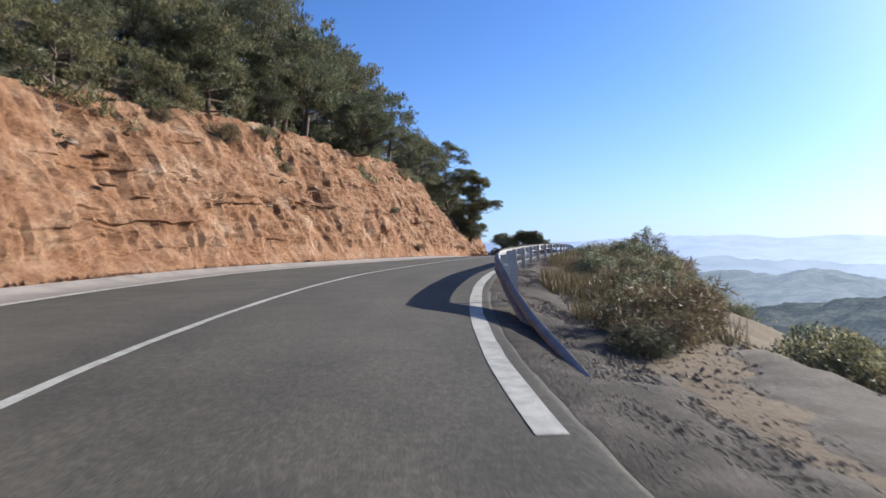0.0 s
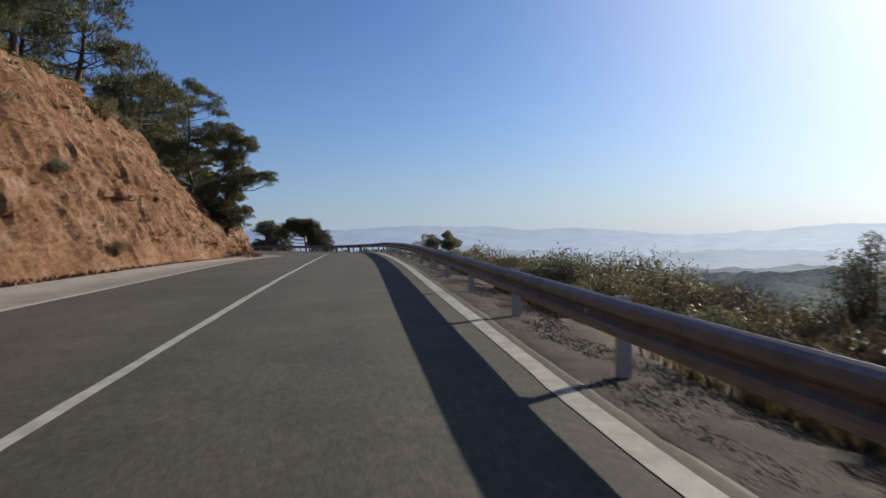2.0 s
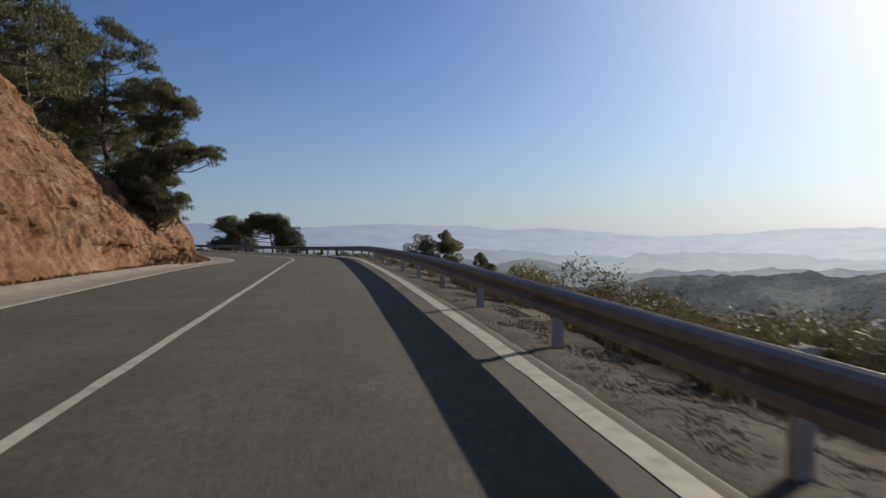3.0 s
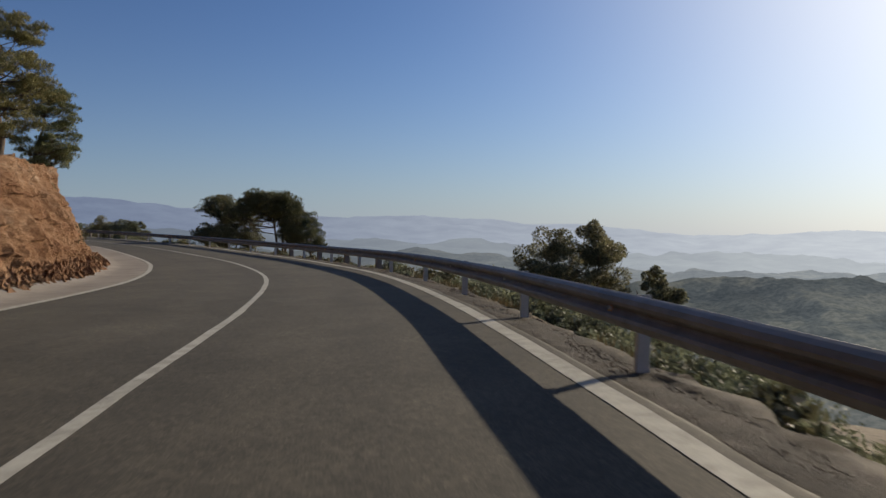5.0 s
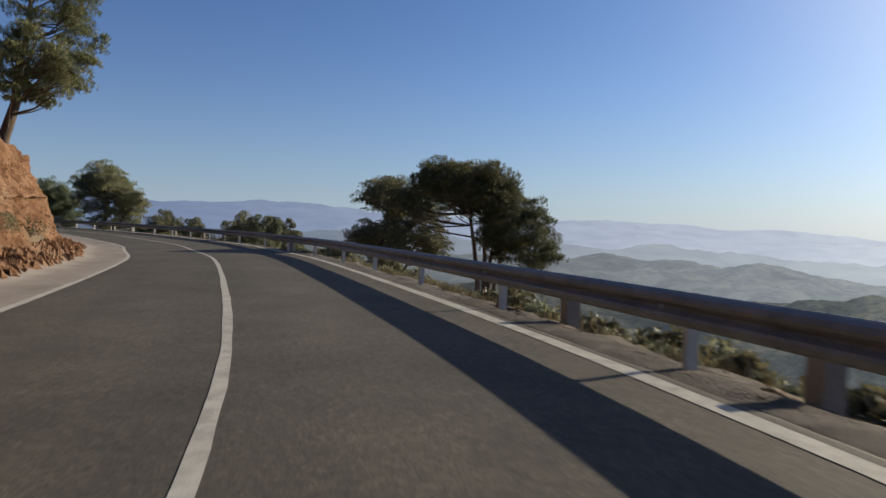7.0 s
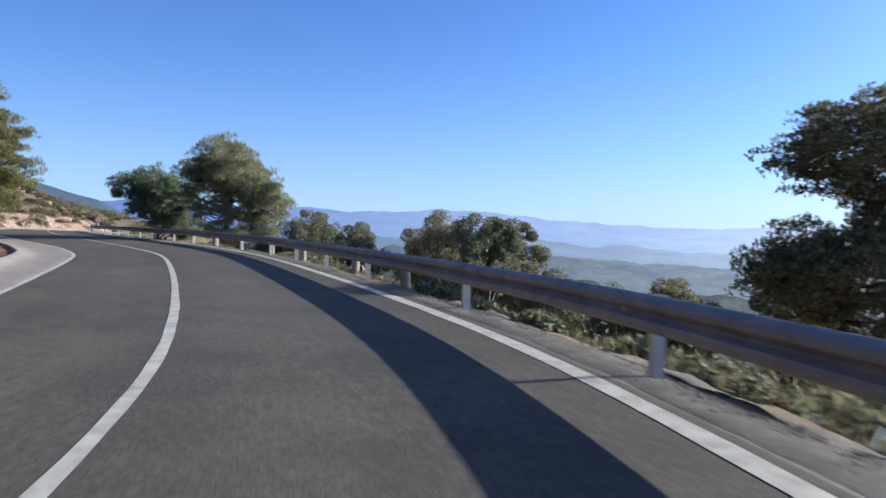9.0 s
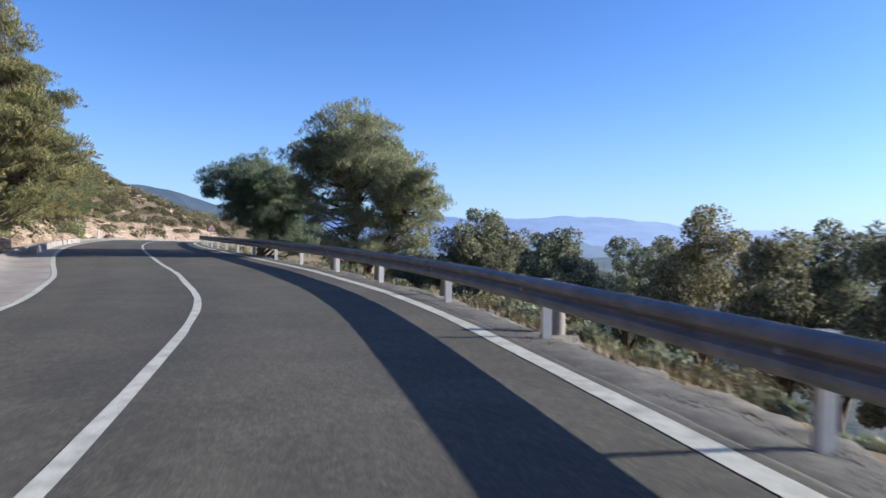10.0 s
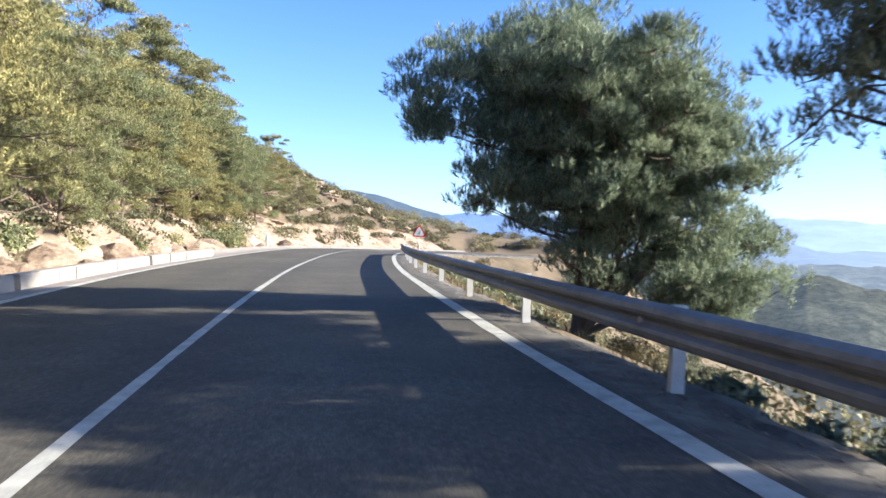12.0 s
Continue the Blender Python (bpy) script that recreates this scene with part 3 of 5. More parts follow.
# ---------------------------------------------------------------- far country: ridges with haze painted as emission
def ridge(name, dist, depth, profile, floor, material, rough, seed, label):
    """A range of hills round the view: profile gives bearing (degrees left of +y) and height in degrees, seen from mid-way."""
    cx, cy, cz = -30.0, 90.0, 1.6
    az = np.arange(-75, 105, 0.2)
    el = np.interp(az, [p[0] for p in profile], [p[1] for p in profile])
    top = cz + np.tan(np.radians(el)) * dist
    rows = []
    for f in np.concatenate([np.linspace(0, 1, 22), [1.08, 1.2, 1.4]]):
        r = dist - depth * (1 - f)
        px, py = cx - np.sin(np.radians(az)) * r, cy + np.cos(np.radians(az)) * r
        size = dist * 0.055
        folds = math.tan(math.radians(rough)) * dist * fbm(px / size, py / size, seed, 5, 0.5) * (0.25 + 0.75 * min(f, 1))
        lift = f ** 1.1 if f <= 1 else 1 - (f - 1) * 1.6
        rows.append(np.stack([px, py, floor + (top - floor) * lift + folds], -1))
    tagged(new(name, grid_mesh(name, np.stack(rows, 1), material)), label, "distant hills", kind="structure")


# the haze is emission in each hill material; the air itself is clear
FAR = haze_glow_material("far_haze_glow", (0.007, 0.008, 0.010), (0.105, 0.16, 0.30), (0.66, 0.73, 0.82), 0.82)
MID = haze_glow_material("mid_haze_glow", (0.010, 0.011, 0.013), (0.07, 0.105, 0.17), (0.55, 0.615, 0.685), 0.82)
LOW = haze_glow_material("valley_haze_glow", (0.018, 0.019, 0.016), (0.048, 0.062, 0.082), (0.33, 0.375, 0.425), 0.82, fields=0.35)
DARK_HILL = haze_glow_material("dark_hill_haze_glow", (0.018, 0.021, 0.024), (0.055, 0.078, 0.112), (0.2, 0.23, 0.27), 0.82)
NEAR_WOOD = haze_glow_material("wooded_hill_haze_glow", (0.024, 0.024, 0.018), (0.028, 0.033, 0.036), (0.125, 0.145, 0.165), 0.82, 0.12, 0.9)
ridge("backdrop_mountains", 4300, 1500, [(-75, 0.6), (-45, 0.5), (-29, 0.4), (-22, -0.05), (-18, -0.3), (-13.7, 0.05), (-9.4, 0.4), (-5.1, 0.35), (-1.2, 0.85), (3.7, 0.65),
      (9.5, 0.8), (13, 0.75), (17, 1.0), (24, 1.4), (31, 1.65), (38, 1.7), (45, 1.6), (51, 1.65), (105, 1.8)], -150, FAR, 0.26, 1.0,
      "mountain range with pale blue haze painted as a glow")
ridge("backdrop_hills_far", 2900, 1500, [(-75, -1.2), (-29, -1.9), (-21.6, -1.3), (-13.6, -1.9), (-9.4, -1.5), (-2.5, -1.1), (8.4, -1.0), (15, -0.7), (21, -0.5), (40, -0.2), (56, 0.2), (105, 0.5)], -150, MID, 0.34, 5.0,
      "hills across the valley with blue-grey haze painted as a glow")
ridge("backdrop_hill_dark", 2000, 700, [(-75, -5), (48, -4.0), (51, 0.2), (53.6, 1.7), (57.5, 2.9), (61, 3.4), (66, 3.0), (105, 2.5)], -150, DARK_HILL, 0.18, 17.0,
      "wooded hill beyond the bend with dark blue haze painted on")
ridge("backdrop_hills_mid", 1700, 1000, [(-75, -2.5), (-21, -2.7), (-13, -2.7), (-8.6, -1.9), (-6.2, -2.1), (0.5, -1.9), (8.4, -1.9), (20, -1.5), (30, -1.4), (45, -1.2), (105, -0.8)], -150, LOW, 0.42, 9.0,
      "grey-green rolling hills with haze painted as a glow")
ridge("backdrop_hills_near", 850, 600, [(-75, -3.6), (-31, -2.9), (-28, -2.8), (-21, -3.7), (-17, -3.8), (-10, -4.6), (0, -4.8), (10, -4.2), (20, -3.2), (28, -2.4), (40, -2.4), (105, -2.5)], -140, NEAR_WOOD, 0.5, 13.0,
      "dark wooded hills below the road with faint painted haze")

# ---------------------------------------------------------------- guard rail
POST_D, RAIL_D, RAIL_TOP = 3.82, 3.60, 0.64
RAIL_FROM, RAIL_TO = 14.0, 206.0                  # full-height rail; it dives into the ground before and after


def beam_profile():
    """W-shaped section: height below the top edge and depth towards the road."""
    w = [(0.0, -0.005), (-0.012, 0.02), (-0.035, 0.052), (-0.075, 0.064), (-0.105, 0.056), (-0.135, 0.012), (-0.155, 0.0),
         (-0.175, 0.012), (-0.205, 0.056), (-0.235, 0.064), (-0.275, 0.052), (-0.298, 0.02), (-0.31, -0.005)]
    return [(z * 0.9, y) for z, y in w]


def beam(s0, s1, drop=None, steps=7, lap=0.0):
    prof = beam_profile()
    s = np.linspace(s0, s1, steps)
    out = []
    for k, v in enumerate(prof + prof[::-1]):
        inner = k >= len(prof)
        d = RAIL_D - v[1] + (0.006 if inner else 0.0) - lap
        up = RAIL_TOP + v[0]
        if drop is not None:
            up = up - drop(s)
            d = d + 0.25 * np.clip(drop(s) / 0.6, 0, 1)
        p = on_road(s, d)
        p[:, 2] += up
        out.append(p)
    out.append(out[0])
    return grid_mesh("beam", np.stack(out, 1), STEEL, False)


def post_mesh():
    bm = bmesh.new()
    a, b, t = 0.052, 0.032, 0.006
    loop = [(-a, -b), (a, -b), (a, -b + 0.018), (a - t, -b + 0.018), (a - t, -b + t), (-a + t, -b + t), (-a + t, b - t), (a - t, b - t), (a - t, b - 0.018), (a, b - 0.018), (a, b), (-a, b)]
    low = [bm.verts.new((x, y, -0.45)) for x, y in loop]
    top = [bm.verts.new((x, y, RAIL_TOP - 0.03)) for x, y in loop]
    n = len(loop)
    for i in range(n):
        bm.faces.new((low[i], low[(i + 1) % n], top[(i + 1) % n], top[i]))
    for q in (top, low[::-1]):
        bm.faces.new((q[0], q[1], q[4], q[5]))
        bm.faces.new((q[1], q[2], q[3], q[4]))
        bm.faces.new((q[0], q[5], q[6], q[11]))
        bm.faces.new((q[6], q[7], q[10], q[11]))
        bm.faces.new((q[7], q[8], q[9], q[10]))
    return from_bm("post", bm, POST_STEEL)


def box_mesh(name, sx, sy, sz, material, soft=0.01, at=(0, 0, 0)):
    bm = bmesh.new()
    bmesh.ops.create_cube(bm, size=1)
    bmesh.ops.scale(bm, vec=(sx, sy, sz), verts=bm.verts)
    bmesh.ops.translate(bm, vec=at, verts=bm.verts)
    bmesh.ops.bevel(bm, geom=bm.edges[:], offset=soft, segments=1, affect="EDGES")
    return from_bm(name, bm, material)


rail = tagged(new("guardrail"), "galvanised steel guardrail with a corrugated beam on posts", "guardrail")
rail.location = on_road(20, POST_D).tolist()
rail_inv = Matrix.Translation(rail.location).inverted()
post_me = post_mesh()
spacer_me = box_mesh("spacer", 0.14, 0.09, 0.18, POST_STEEL)
bolt_me = box_mesh("bolt", 0.025, 0.034, 0.034, POST_STEEL, 0.008)
reflector_me = box_mesh("reflector", 0.03, 0.045, 0.075, AMBER, 0.012)


def rail_part(name, data, m=None, label=""):
    ob = part(name, data, rail, label)
    ob.matrix_parent_inverse = rail_inv
    if m is not None:
        ob.matrix_basis = m
    return ob


def end_drop(s):
    return np.interp(s, [5.6, 9.0, 10.5, 11.9, 12.3, RAIL_FROM], [0.68, 0.50, 0.32, 0.05, 0.01, 0.0])


# buried end, with the beam sinking from full height into the earth
rail_part("end_beam", beam(5.6, RAIL_FROM, end_drop, 34), None, "sloping buried end of the beam")
rail_part("end_beam", beam(RAIL_TO, RAIL_TO + 6, lambda s: np.interp(s, [RAIL_TO, RAIL_TO + 6], [0.0, 0.62]), 14), None, "sloping buried end of the beam")
k = 0
for s0 in np.arange(RAIL_FROM, RAIL_TO - 0.1, 4.0):
    rail_part("beam", beam(s0 - 0.12, min(s0 + 4.0, RAIL_TO), None, 10, 0.004 * (k % 2)))
    k += 1
k = 0
for s0 in np.interp(np.arange(-4, 45), [-4, -2, 0, 14, 19, 24, 25, 26, 27, 28, 30, 33, 35, 38, 44], [12.0, 20.0, 27.7, 82.5, 102.2, 124.0, 128.0, 133.0, 137.3, 142.7, 150.7, 161.8, 169.3, 181.5, 205.0]):
    drop = float(end_drop(s0))
    p = on_road(s0, POST_D)
    turn = heading(s0)
    lean = random.uniform(-1.5, 1.5)
    rail_part("post", post_me, pose(p[0], p[1], p[2] - drop, lean, random.uniform(-1, 1), turn))
    q = on_road(s0, POST_D - 0.13)
    spacer = rail_part("spacer", spacer_me, pose(q[0], q[1], q[2] + RAIL_TOP - 0.155 - drop, 0, 0, turn))
    bolt = part("bolt", bolt_me, spacer, "grey bolt head")
    bolt.location = (-0.155, 0, 0.02)
    if k % 3 == 1:
        q = on_road(s0 + 0.1, RAIL_D - 0.02)
        rail_part("reflector", reflector_me, pose(q[0], q[1], q[2] + RAIL_TOP - 0.155, 0, 0, turn), "amber reflector")
    k += 1


# old concrete guard stones behind the rail
def stone_mesh(square):
    bm = bmesh.new()
    rings = [(-0.5, 0.10), (0.0, 0.10), (0.36, 0.095), (0.43, 0.082), (0.465, 0.055), (0.478, 0.02)]
    if square:
        rings = [(-0.5, 0.135), (0.0, 0.135), (0.40, 0.125), (0.43, 0.10)]
    n = 4 if square else 14
    prev = None
    for z, r in rings:
        ring = [bm.verts.new((r * math.cos(2 * math.pi * (i + 0.5) / n), r * math.sin(2 * math.pi * (i + 0.5) / n), z)) for i in range(n)]
        if prev:
            for i in range(n):
                bm.faces.new((prev[i], prev[(i + 1) % n], ring[(i + 1) % n], ring[i]))
        prev = ring
    bm.faces.new(prev)
    return from_bm("guard_stone", bm, CONCRETE, not square)


round_stone, square_stone = stone_mesh(False), stone_mesh(True)
STONES = [(True, 92.9, 4.1), (True, 97.2, 4.15), (True, 101.2, 4.2), (True, 105.2, 4.2), (False, 129.0, 4.2), (False, 141.3, 4.2), (False, 145.2, 4.2), (False, 151.2, 4.15), (False, 155.4, 4.15), (False, 159.5, 4.2), (False, 163.4, 4.2)]
for square, s0, d in STONES:
    p = on_road(s0, d)
    ob = new("guard_stone", square_stone if square else round_stone)
    ob.matrix_basis = pose(p[0], p[1], p[2] - 0.07, random.uniform(-2, 2), random.uniform(-2, 2), heading(s0))
    tagged(ob, "weathered square concrete guard stone behind the rail" if square else "weathered round-topped concrete guard post behind the rail", "bollard", "concrete guard stones")

# ---------------------------------------------------------------- kerb blocks, sign and marker at the end of the road
for k in range(23):
    s0 = 176.5 + k * 1.0 + (0.25 if k > 5 else 0) + (0.2 if k > 14 else 0)
    s = np.linspace(s0, s0 + 0.975, 4)
    off = random.uniform(-0.02, 0.02)
    prof = [(-4.16, -0.2), (-4.16, 0.24), (-4.13, 0.27), (-3.90, 0.27), (-3.87, 0.24), (-3.85, -0.2), (-4.16, -0.2)]
    pts = np.stack([on_road(s, d + off, up + random.uniform(-0.006, 0.006)) for d, up in prof], 1)
    ends = np.repeat(pts.mean(1, keepdims=True), pts.shape[1], 1)
    pts = np.concatenate([ends[:1], pts, ends[-1:]])
    tagged(new("kerb_block", grid_mesh("kerb_block", pts[:, ::-1], CONCRETE, False)), "weathered pale concrete kerb block beside the gutter", "kerb", "kerb blocks")


def warning_sign(at, turn):
    top = thing("warning_sign", at, "triangular red-bordered white warning sign on a steel post", "road sign", turn=turn)

    def plate(name, r, depth, y, material, label):
        bm = bmesh.new()
        vs = []
        for k in range(3):
            a = math.pi / 2 + k * 2 * math.pi / 3
            for w in (-0.13, 0.13):
                vs.append((r * math.cos(a + w) * (1 if abs(w) else 1), 0, 1.45 + r * math.sin(a + w)))
        f = bm.faces.new([bm.verts.new((x, y, z)) for x, _, z in vs])
        r2 = bmesh.ops.extrude_face_region(bm, geom=[f])
        bmesh.ops.translate(bm, vec=(0, depth, 0), verts=[v for v in r2["geom"] if isinstance(v, bmesh.types.BMVert)])
        return part(name, from_bm(name, bm, material), top, label)
    plate("border", 0.46, 0.02, 0.0, SIGN_RED, "red reflective border")
    plate("plate", 0.33, 0.008, -0.010, SIGN_WHITE, "white reflective plate")
    bm = bmesh.new()
    for z0, z1, w in ((1.33, 1.43, 0.035), (1.43, 1.55, 0.028)):
        bmesh.ops.create_cube(bm, size=1, matrix=Matrix.LocRotScale(((z1 - 1.43) * 0.4, -0.016, (z0 + z1) / 2), None, (w * 2, 0.008, z1 - z0)))
    part("symbol", from_bm("symbol", bm, SIGN_BLACK), top, "plain black symbol")
    bm = bmesh.new()
    bmesh.ops.create_cone(bm, cap_ends=True, segments=12, radius1=0.03, radius2=0.03, depth=2.3, matrix=Matrix.Translation((0, 0.05, 0.55)))
    part("sign_post", from_bm("sign_post", bm, POST_STEEL, True), top, "grey steel tube post")


warning_sign((-107.5, 170.3, ground_z(-107.5, 170.3)), 52)
bm = bmesh.new()
bmesh.ops.create_cube(bm, size=1, matrix=Matrix.LocRotScale((0, 0, 0.35), None, (0.14, 0.10, 1.0)))
bmesh.ops.bevel(bm, geom=bm.edges[:], offset=0.02, segments=1, affect="EDGES")
p = on_road(216, -5.4)
marker = thing("marker_post", (p[0], p[1], p[2]), "short white marker post at the roadside", "marker post", turn=heading(216))
part("shaft", from_bm("shaft", bm, SIGN_WHITE), marker)

# ---------------------------------------------------------------- plants
def tube(points, radii, sides=6):
    """Vertices and faces of a tapered tube along points."""
    pts = np.array(points, float)
    vs, fs = [], []
    for k, (p, r) in enumerate(zip(pts, radii)):
        t = pts[min(k + 1, len(pts) - 1)] - pts[max(k - 1, 0)]
        t /= np.linalg.norm(t) + 1e-9
        a = np.cross(t, (0.3, 1.0, 0.2))
        a /= np.linalg.norm(a)
        b = np.cross(t, a)
        for i in range(sides):
            w = 2 * math.pi * i / sides
            vs.append(p + r * (a * math.cos(w) + b * math.sin(w)))
    for k in range(len(pts) - 1):
        for i in range(sides):
            j = (i + 1) % sides
            fs.append((k * sides + i, k * sides + j, (k + 1) * sides + j, (k + 1) * sides + i))
    return vs, fs


def joined(tubes):
    vs, fs = [], []
    for v, f in tubes:
        o = len(vs)
        vs += v
        fs += [tuple(i + o for i in q) for q in f]
    return vs, fs


def unit(r, n):
    v = r.normal(size=(n, 3))
    return v / np.linalg.norm(v, axis=1)[:, None]


def tufts(r, centres, spread_to, per, blade, width, up=1.1, blades=7):
    """Needle brushes on upright shoots, packed into cushions that are rounded above and flatter below."""
    out = []
    for c, rad in zip(centres, spread_to):
        dirs = unit(r, per)
        dirs[:, 2] = np.where(dirs[:, 2] < -0.2, -dirs[:, 2], dirs[:, 2])
        base = c + dirs * rad * (r.uniform(0.3, 1.0, (per, 1)) ** 0.5) * np.array([1, 1, 0.72])
        axis = dirs * 0.8 + unit(r, per) * 0.3 + np.array([0, 0, up])
        axis /= np.linalg.norm(axis, axis=1)[:, None]
        for k in range(blades):
            aim = axis * 0.75 + unit(r, per) * 0.62
            aim /= np.linalg.norm(aim, axis=1)[:, None]
            ln = blade * 0.62 * r.uniform(0.7, 1.3, (per, 1))
            side = np.cross(aim, unit(r, per))
            side /= np.linalg.norm(side, axis=1)[:, None] + 1e-9
            w = width * r.uniform(0.7, 1.3, (per, 1))
            foot = base + axis * blade * r.uniform(0, 0.85, (per, 1))
            out.append(np.stack([foot - side * w, foot + side * w, foot + aim * ln], 1))
    return np.concatenate(out)


def pine(seed, height, radius, base, clumps=70, per=55, blade=0.30, width=0.030, lean=(0, 0), flat=0.95, trunk_r=0.16, forks=1, clump_r=0.55, ragged=0.25, offset=(0, 0), taper=0.0, hollow=0.35, blades=7, masses=None, face=0.0, bough=4, splay=1.3, squat=0.6):
    """Meshes of an Aleppo pine: bark (trunk, limbs and twigs) and crown. The foliage sits in flattened puffs at the ends of the limbs.
    base: height of the lowest foliage; taper: how far the crown narrows upwards; hollow: share of the crown's inside without foliage;
    masses: the parts of an uneven crown as (across, along, height, radius, half height), turned by face degrees; splay: how late the stems part; squat: how flat the boughs are."""
    r = np.random.RandomState(seed)
    mid = np.array([lean[0] + offset[0], lean[1] + offset[1], (height + base) / 2])
    half = np.array([radius, radius, (height - base) / 2])
    lobes = unit(r, 9)
    swell = r.uniform(-ragged, ragged * 1.1, 9)
    ends = []
    want = max(5, clumps // bough)
    cf, sf = math.cos(math.radians(face)), math.sin(math.radians(face))
    hubs = [np.array([u * cf - v * sf, u * sf + v * cf, z]) for u, v, z, _, _ in masses or ()]
    if masses:
        room = np.array([(ru * ru * rz) ** 0.72 for *_, ru, rz in masses])
        for hub, (*_, ru, rz), share in zip(hubs, masses, room / room.sum()):
            for k in range(max(2, round(want * share))):
                d = unit(r, 1)[0]
                ends.append(hub + d * np.array([ru, ru, rz]) * 0.95 * r.uniform(hollow, 1.0) ** 0.4)
    tries = 0
    while not masses and len(ends) < want and tries < want * 30:
        tries += 1
        d = unit(r, 1)[0]
        if d[2] < -0.85:
            continue
        q = r.uniform(hollow, 1.0) ** 0.45
        lump = 1 + float((swell * np.exp(-3.5 * (1 - lobes @ d))).sum()) + 0.25 * ragged * r.normal()
        c = mid + d * half * q * lump * np.array([1, 1, 1 if d[2] > 0 else flat])
        f = (c[2] - base) / max(height - base, 0.1)
        c[:2] = mid[:2] + (c[:2] - mid[:2]) * (1 - taper * (f - 0.35))
        c[2] = min(c[2], height - clump_r * 0.5)
        if c[2] > base - 0.2:
            ends.append(c)
    centres, rads, tubes, stems = [], [], [], []
    for c in ends:
        size = clump_r * r.uniform(0.8, 1.35)
        for k in range(bough):
            o = unit(r, 1)[0] * size * np.array([1.1, 1.1, squat]) * r.uniform(0.1, 1) ** 0.5
            centres.append(c + o)
            rads.append(size * r.uniform(0.5, 0.85))
            tubes.append(tube([c, c + o * 0.5 + np.array([0, 0, -0.03]), c + o], [0.016, 0.011, 0.004], 3))
    crown = tri_mesh("crown", tufts(r, centres, rads, per, blade, width, blades=blades), NEEDLE)
    big = sorted(range(len(hubs)), key=lambda k: -masses[k][3] * masses[k][4])
    for f in range(forks):
        a = r.uniform(0, 6.28)
        if masses:
            tip = hubs[big[f % len(big)]] + np.array([0, 0, 0.3 * masses[big[f % len(big)]][4]])
        else:
            tip = np.array([mid[0] * 0.8, mid[1] * 0.8, height * 0.82]) + (np.array([math.cos(a), math.sin(a), 0]) * radius * 0.35 if forks > 1 else 0)
        pts = [np.array([0, 0, -0.8])]
        steps = (0.0, 0.2, 0.4, 0.6, 0.8, 1.0)
        for q in steps:
            pts.append(tip * np.array([q ** splay, q ** splay, q]) + np.append(r.normal(0, 0.06 * height * 0.25, 2), 0) * (q > 0))
        rr = [trunk_r * 1.35] + [trunk_r * (1.15 - 0.95 * q) for q in steps]
        tubes.append(tube(pts, rr, 8))
        stems.append((np.array(pts[1:]), rr[1:]))
    joints = [(p + (q - p) * g, a + (b - a) * g) for pts, rr in stems for p, q, a, b in zip(pts[1:], pts[2:], rr[1:], rr[2:]) for g in (0.0, 0.33, 0.66)]
    where = np.array([p for p, _ in joints])
    for c in ends:
        gap = np.linalg.norm(where - c, axis=1) + 2.5 * np.clip(where[:, 2] - c[2] + 0.25, 0, None) + r.uniform(0, 0.5, len(where))
        start, thick = joints[int(np.argmin(gap))]
        bend = (start + c) / 2 + np.array([0, 0, -0.08 * np.linalg.norm(c - start)]) + r.normal(0, 0.08, 3)
        rad = min(thick * 0.5, 0.018 + 0.014 * np.linalg.norm(c - start))
        tubes.append(tube([start, bend, c], [rad, rad * 0.65, rad * 0.3], 5))
    bark = mesh_from("trunk", *joined(tubes), BARK, True)
    return bark, crown


def plant_tree(name, meshes, at, label, category, group="", turn=0.0, scale=1.0, foliage=None):
    top = thing(name, at, label, category, group, turn=turn, scale=scale)
    bark, crown = meshes
    if foliage is not None:
        crown = crown.copy()
        crown.materials[0] = foliage
    part("trunk", bark, top, "grey-brown bark trunk and limbs")
    part("crown", crown, top)
    return top


def single_tree(label, x, y, top_over_road, foliage=None, name="pine_tree", **shape):
    """One tree whose top stands so far above the road beside it; heights of its masses count from the road too."""
    gz = ground_z(x, y)
    _, _, rz = road_coords(np.array([x]), np.array([y]))
    up = float(rz[0]) - gz
    low = shape.pop("low")                        # lowest foliage over the road
    if "masses" in shape:
        shape["masses"] = [(u, v, z + up, ru, half) for u, v, z, ru, half in shape["masses"]]
    return plant_tree(name, pine(height=up + top_over_road, base=max(0.3, up + low), **shape), (x, y, gz), label, name.replace("_", " "), foliage=foliage)


# valley side
single_tree("large grey-green Aleppo pine with a ragged crown below the road", -70.7, 152.5, 6.2, seed=11, radius=3.2, low=-1.0, clumps=1250, per=36, squat=0.85, clump_r=0.5, trunk_r=0.2, blade=0.16, width=0.0070, hollow=0.15, blades=11, forks=3, face=50,
            masses=[(-0.4, 0, 4.75, 1.6, 1.2), (-1.7, 1.8, 4.1, 1.05, 0.85), (-1.8, 0.5, 4.0, 1.05, 0.9), (-2.0, 1.0, 2.6, 0.8, 0.6), (0.2, 0.2, 3.2, 1.8, 1.2), (-1.2, 0, 1.7, 0.9, 0.6), (2.2, 0, 1.7, 1.45, 1.2), (2.2, 0, 3.1, 0.8, 0.7),
                    (1.9, 0, 0.3, 1.2, 0.6), (0.5, -0.8, 1.6, 1.2, 0.9), (0.1, -1.6, 4.1, 1.35, 0.95), (1.2, -1.9, 2.7, 1.3, 0.9), (1.6, 2.0, 4.0, 1.4, 1.0), (1.9, -2.8, 2.5, 1.0, 0.8), (0.1, -0.3, 0.1, 1.3, 0.6), (-0.9, 0.2, 0.6, 0.9, 0.5)])
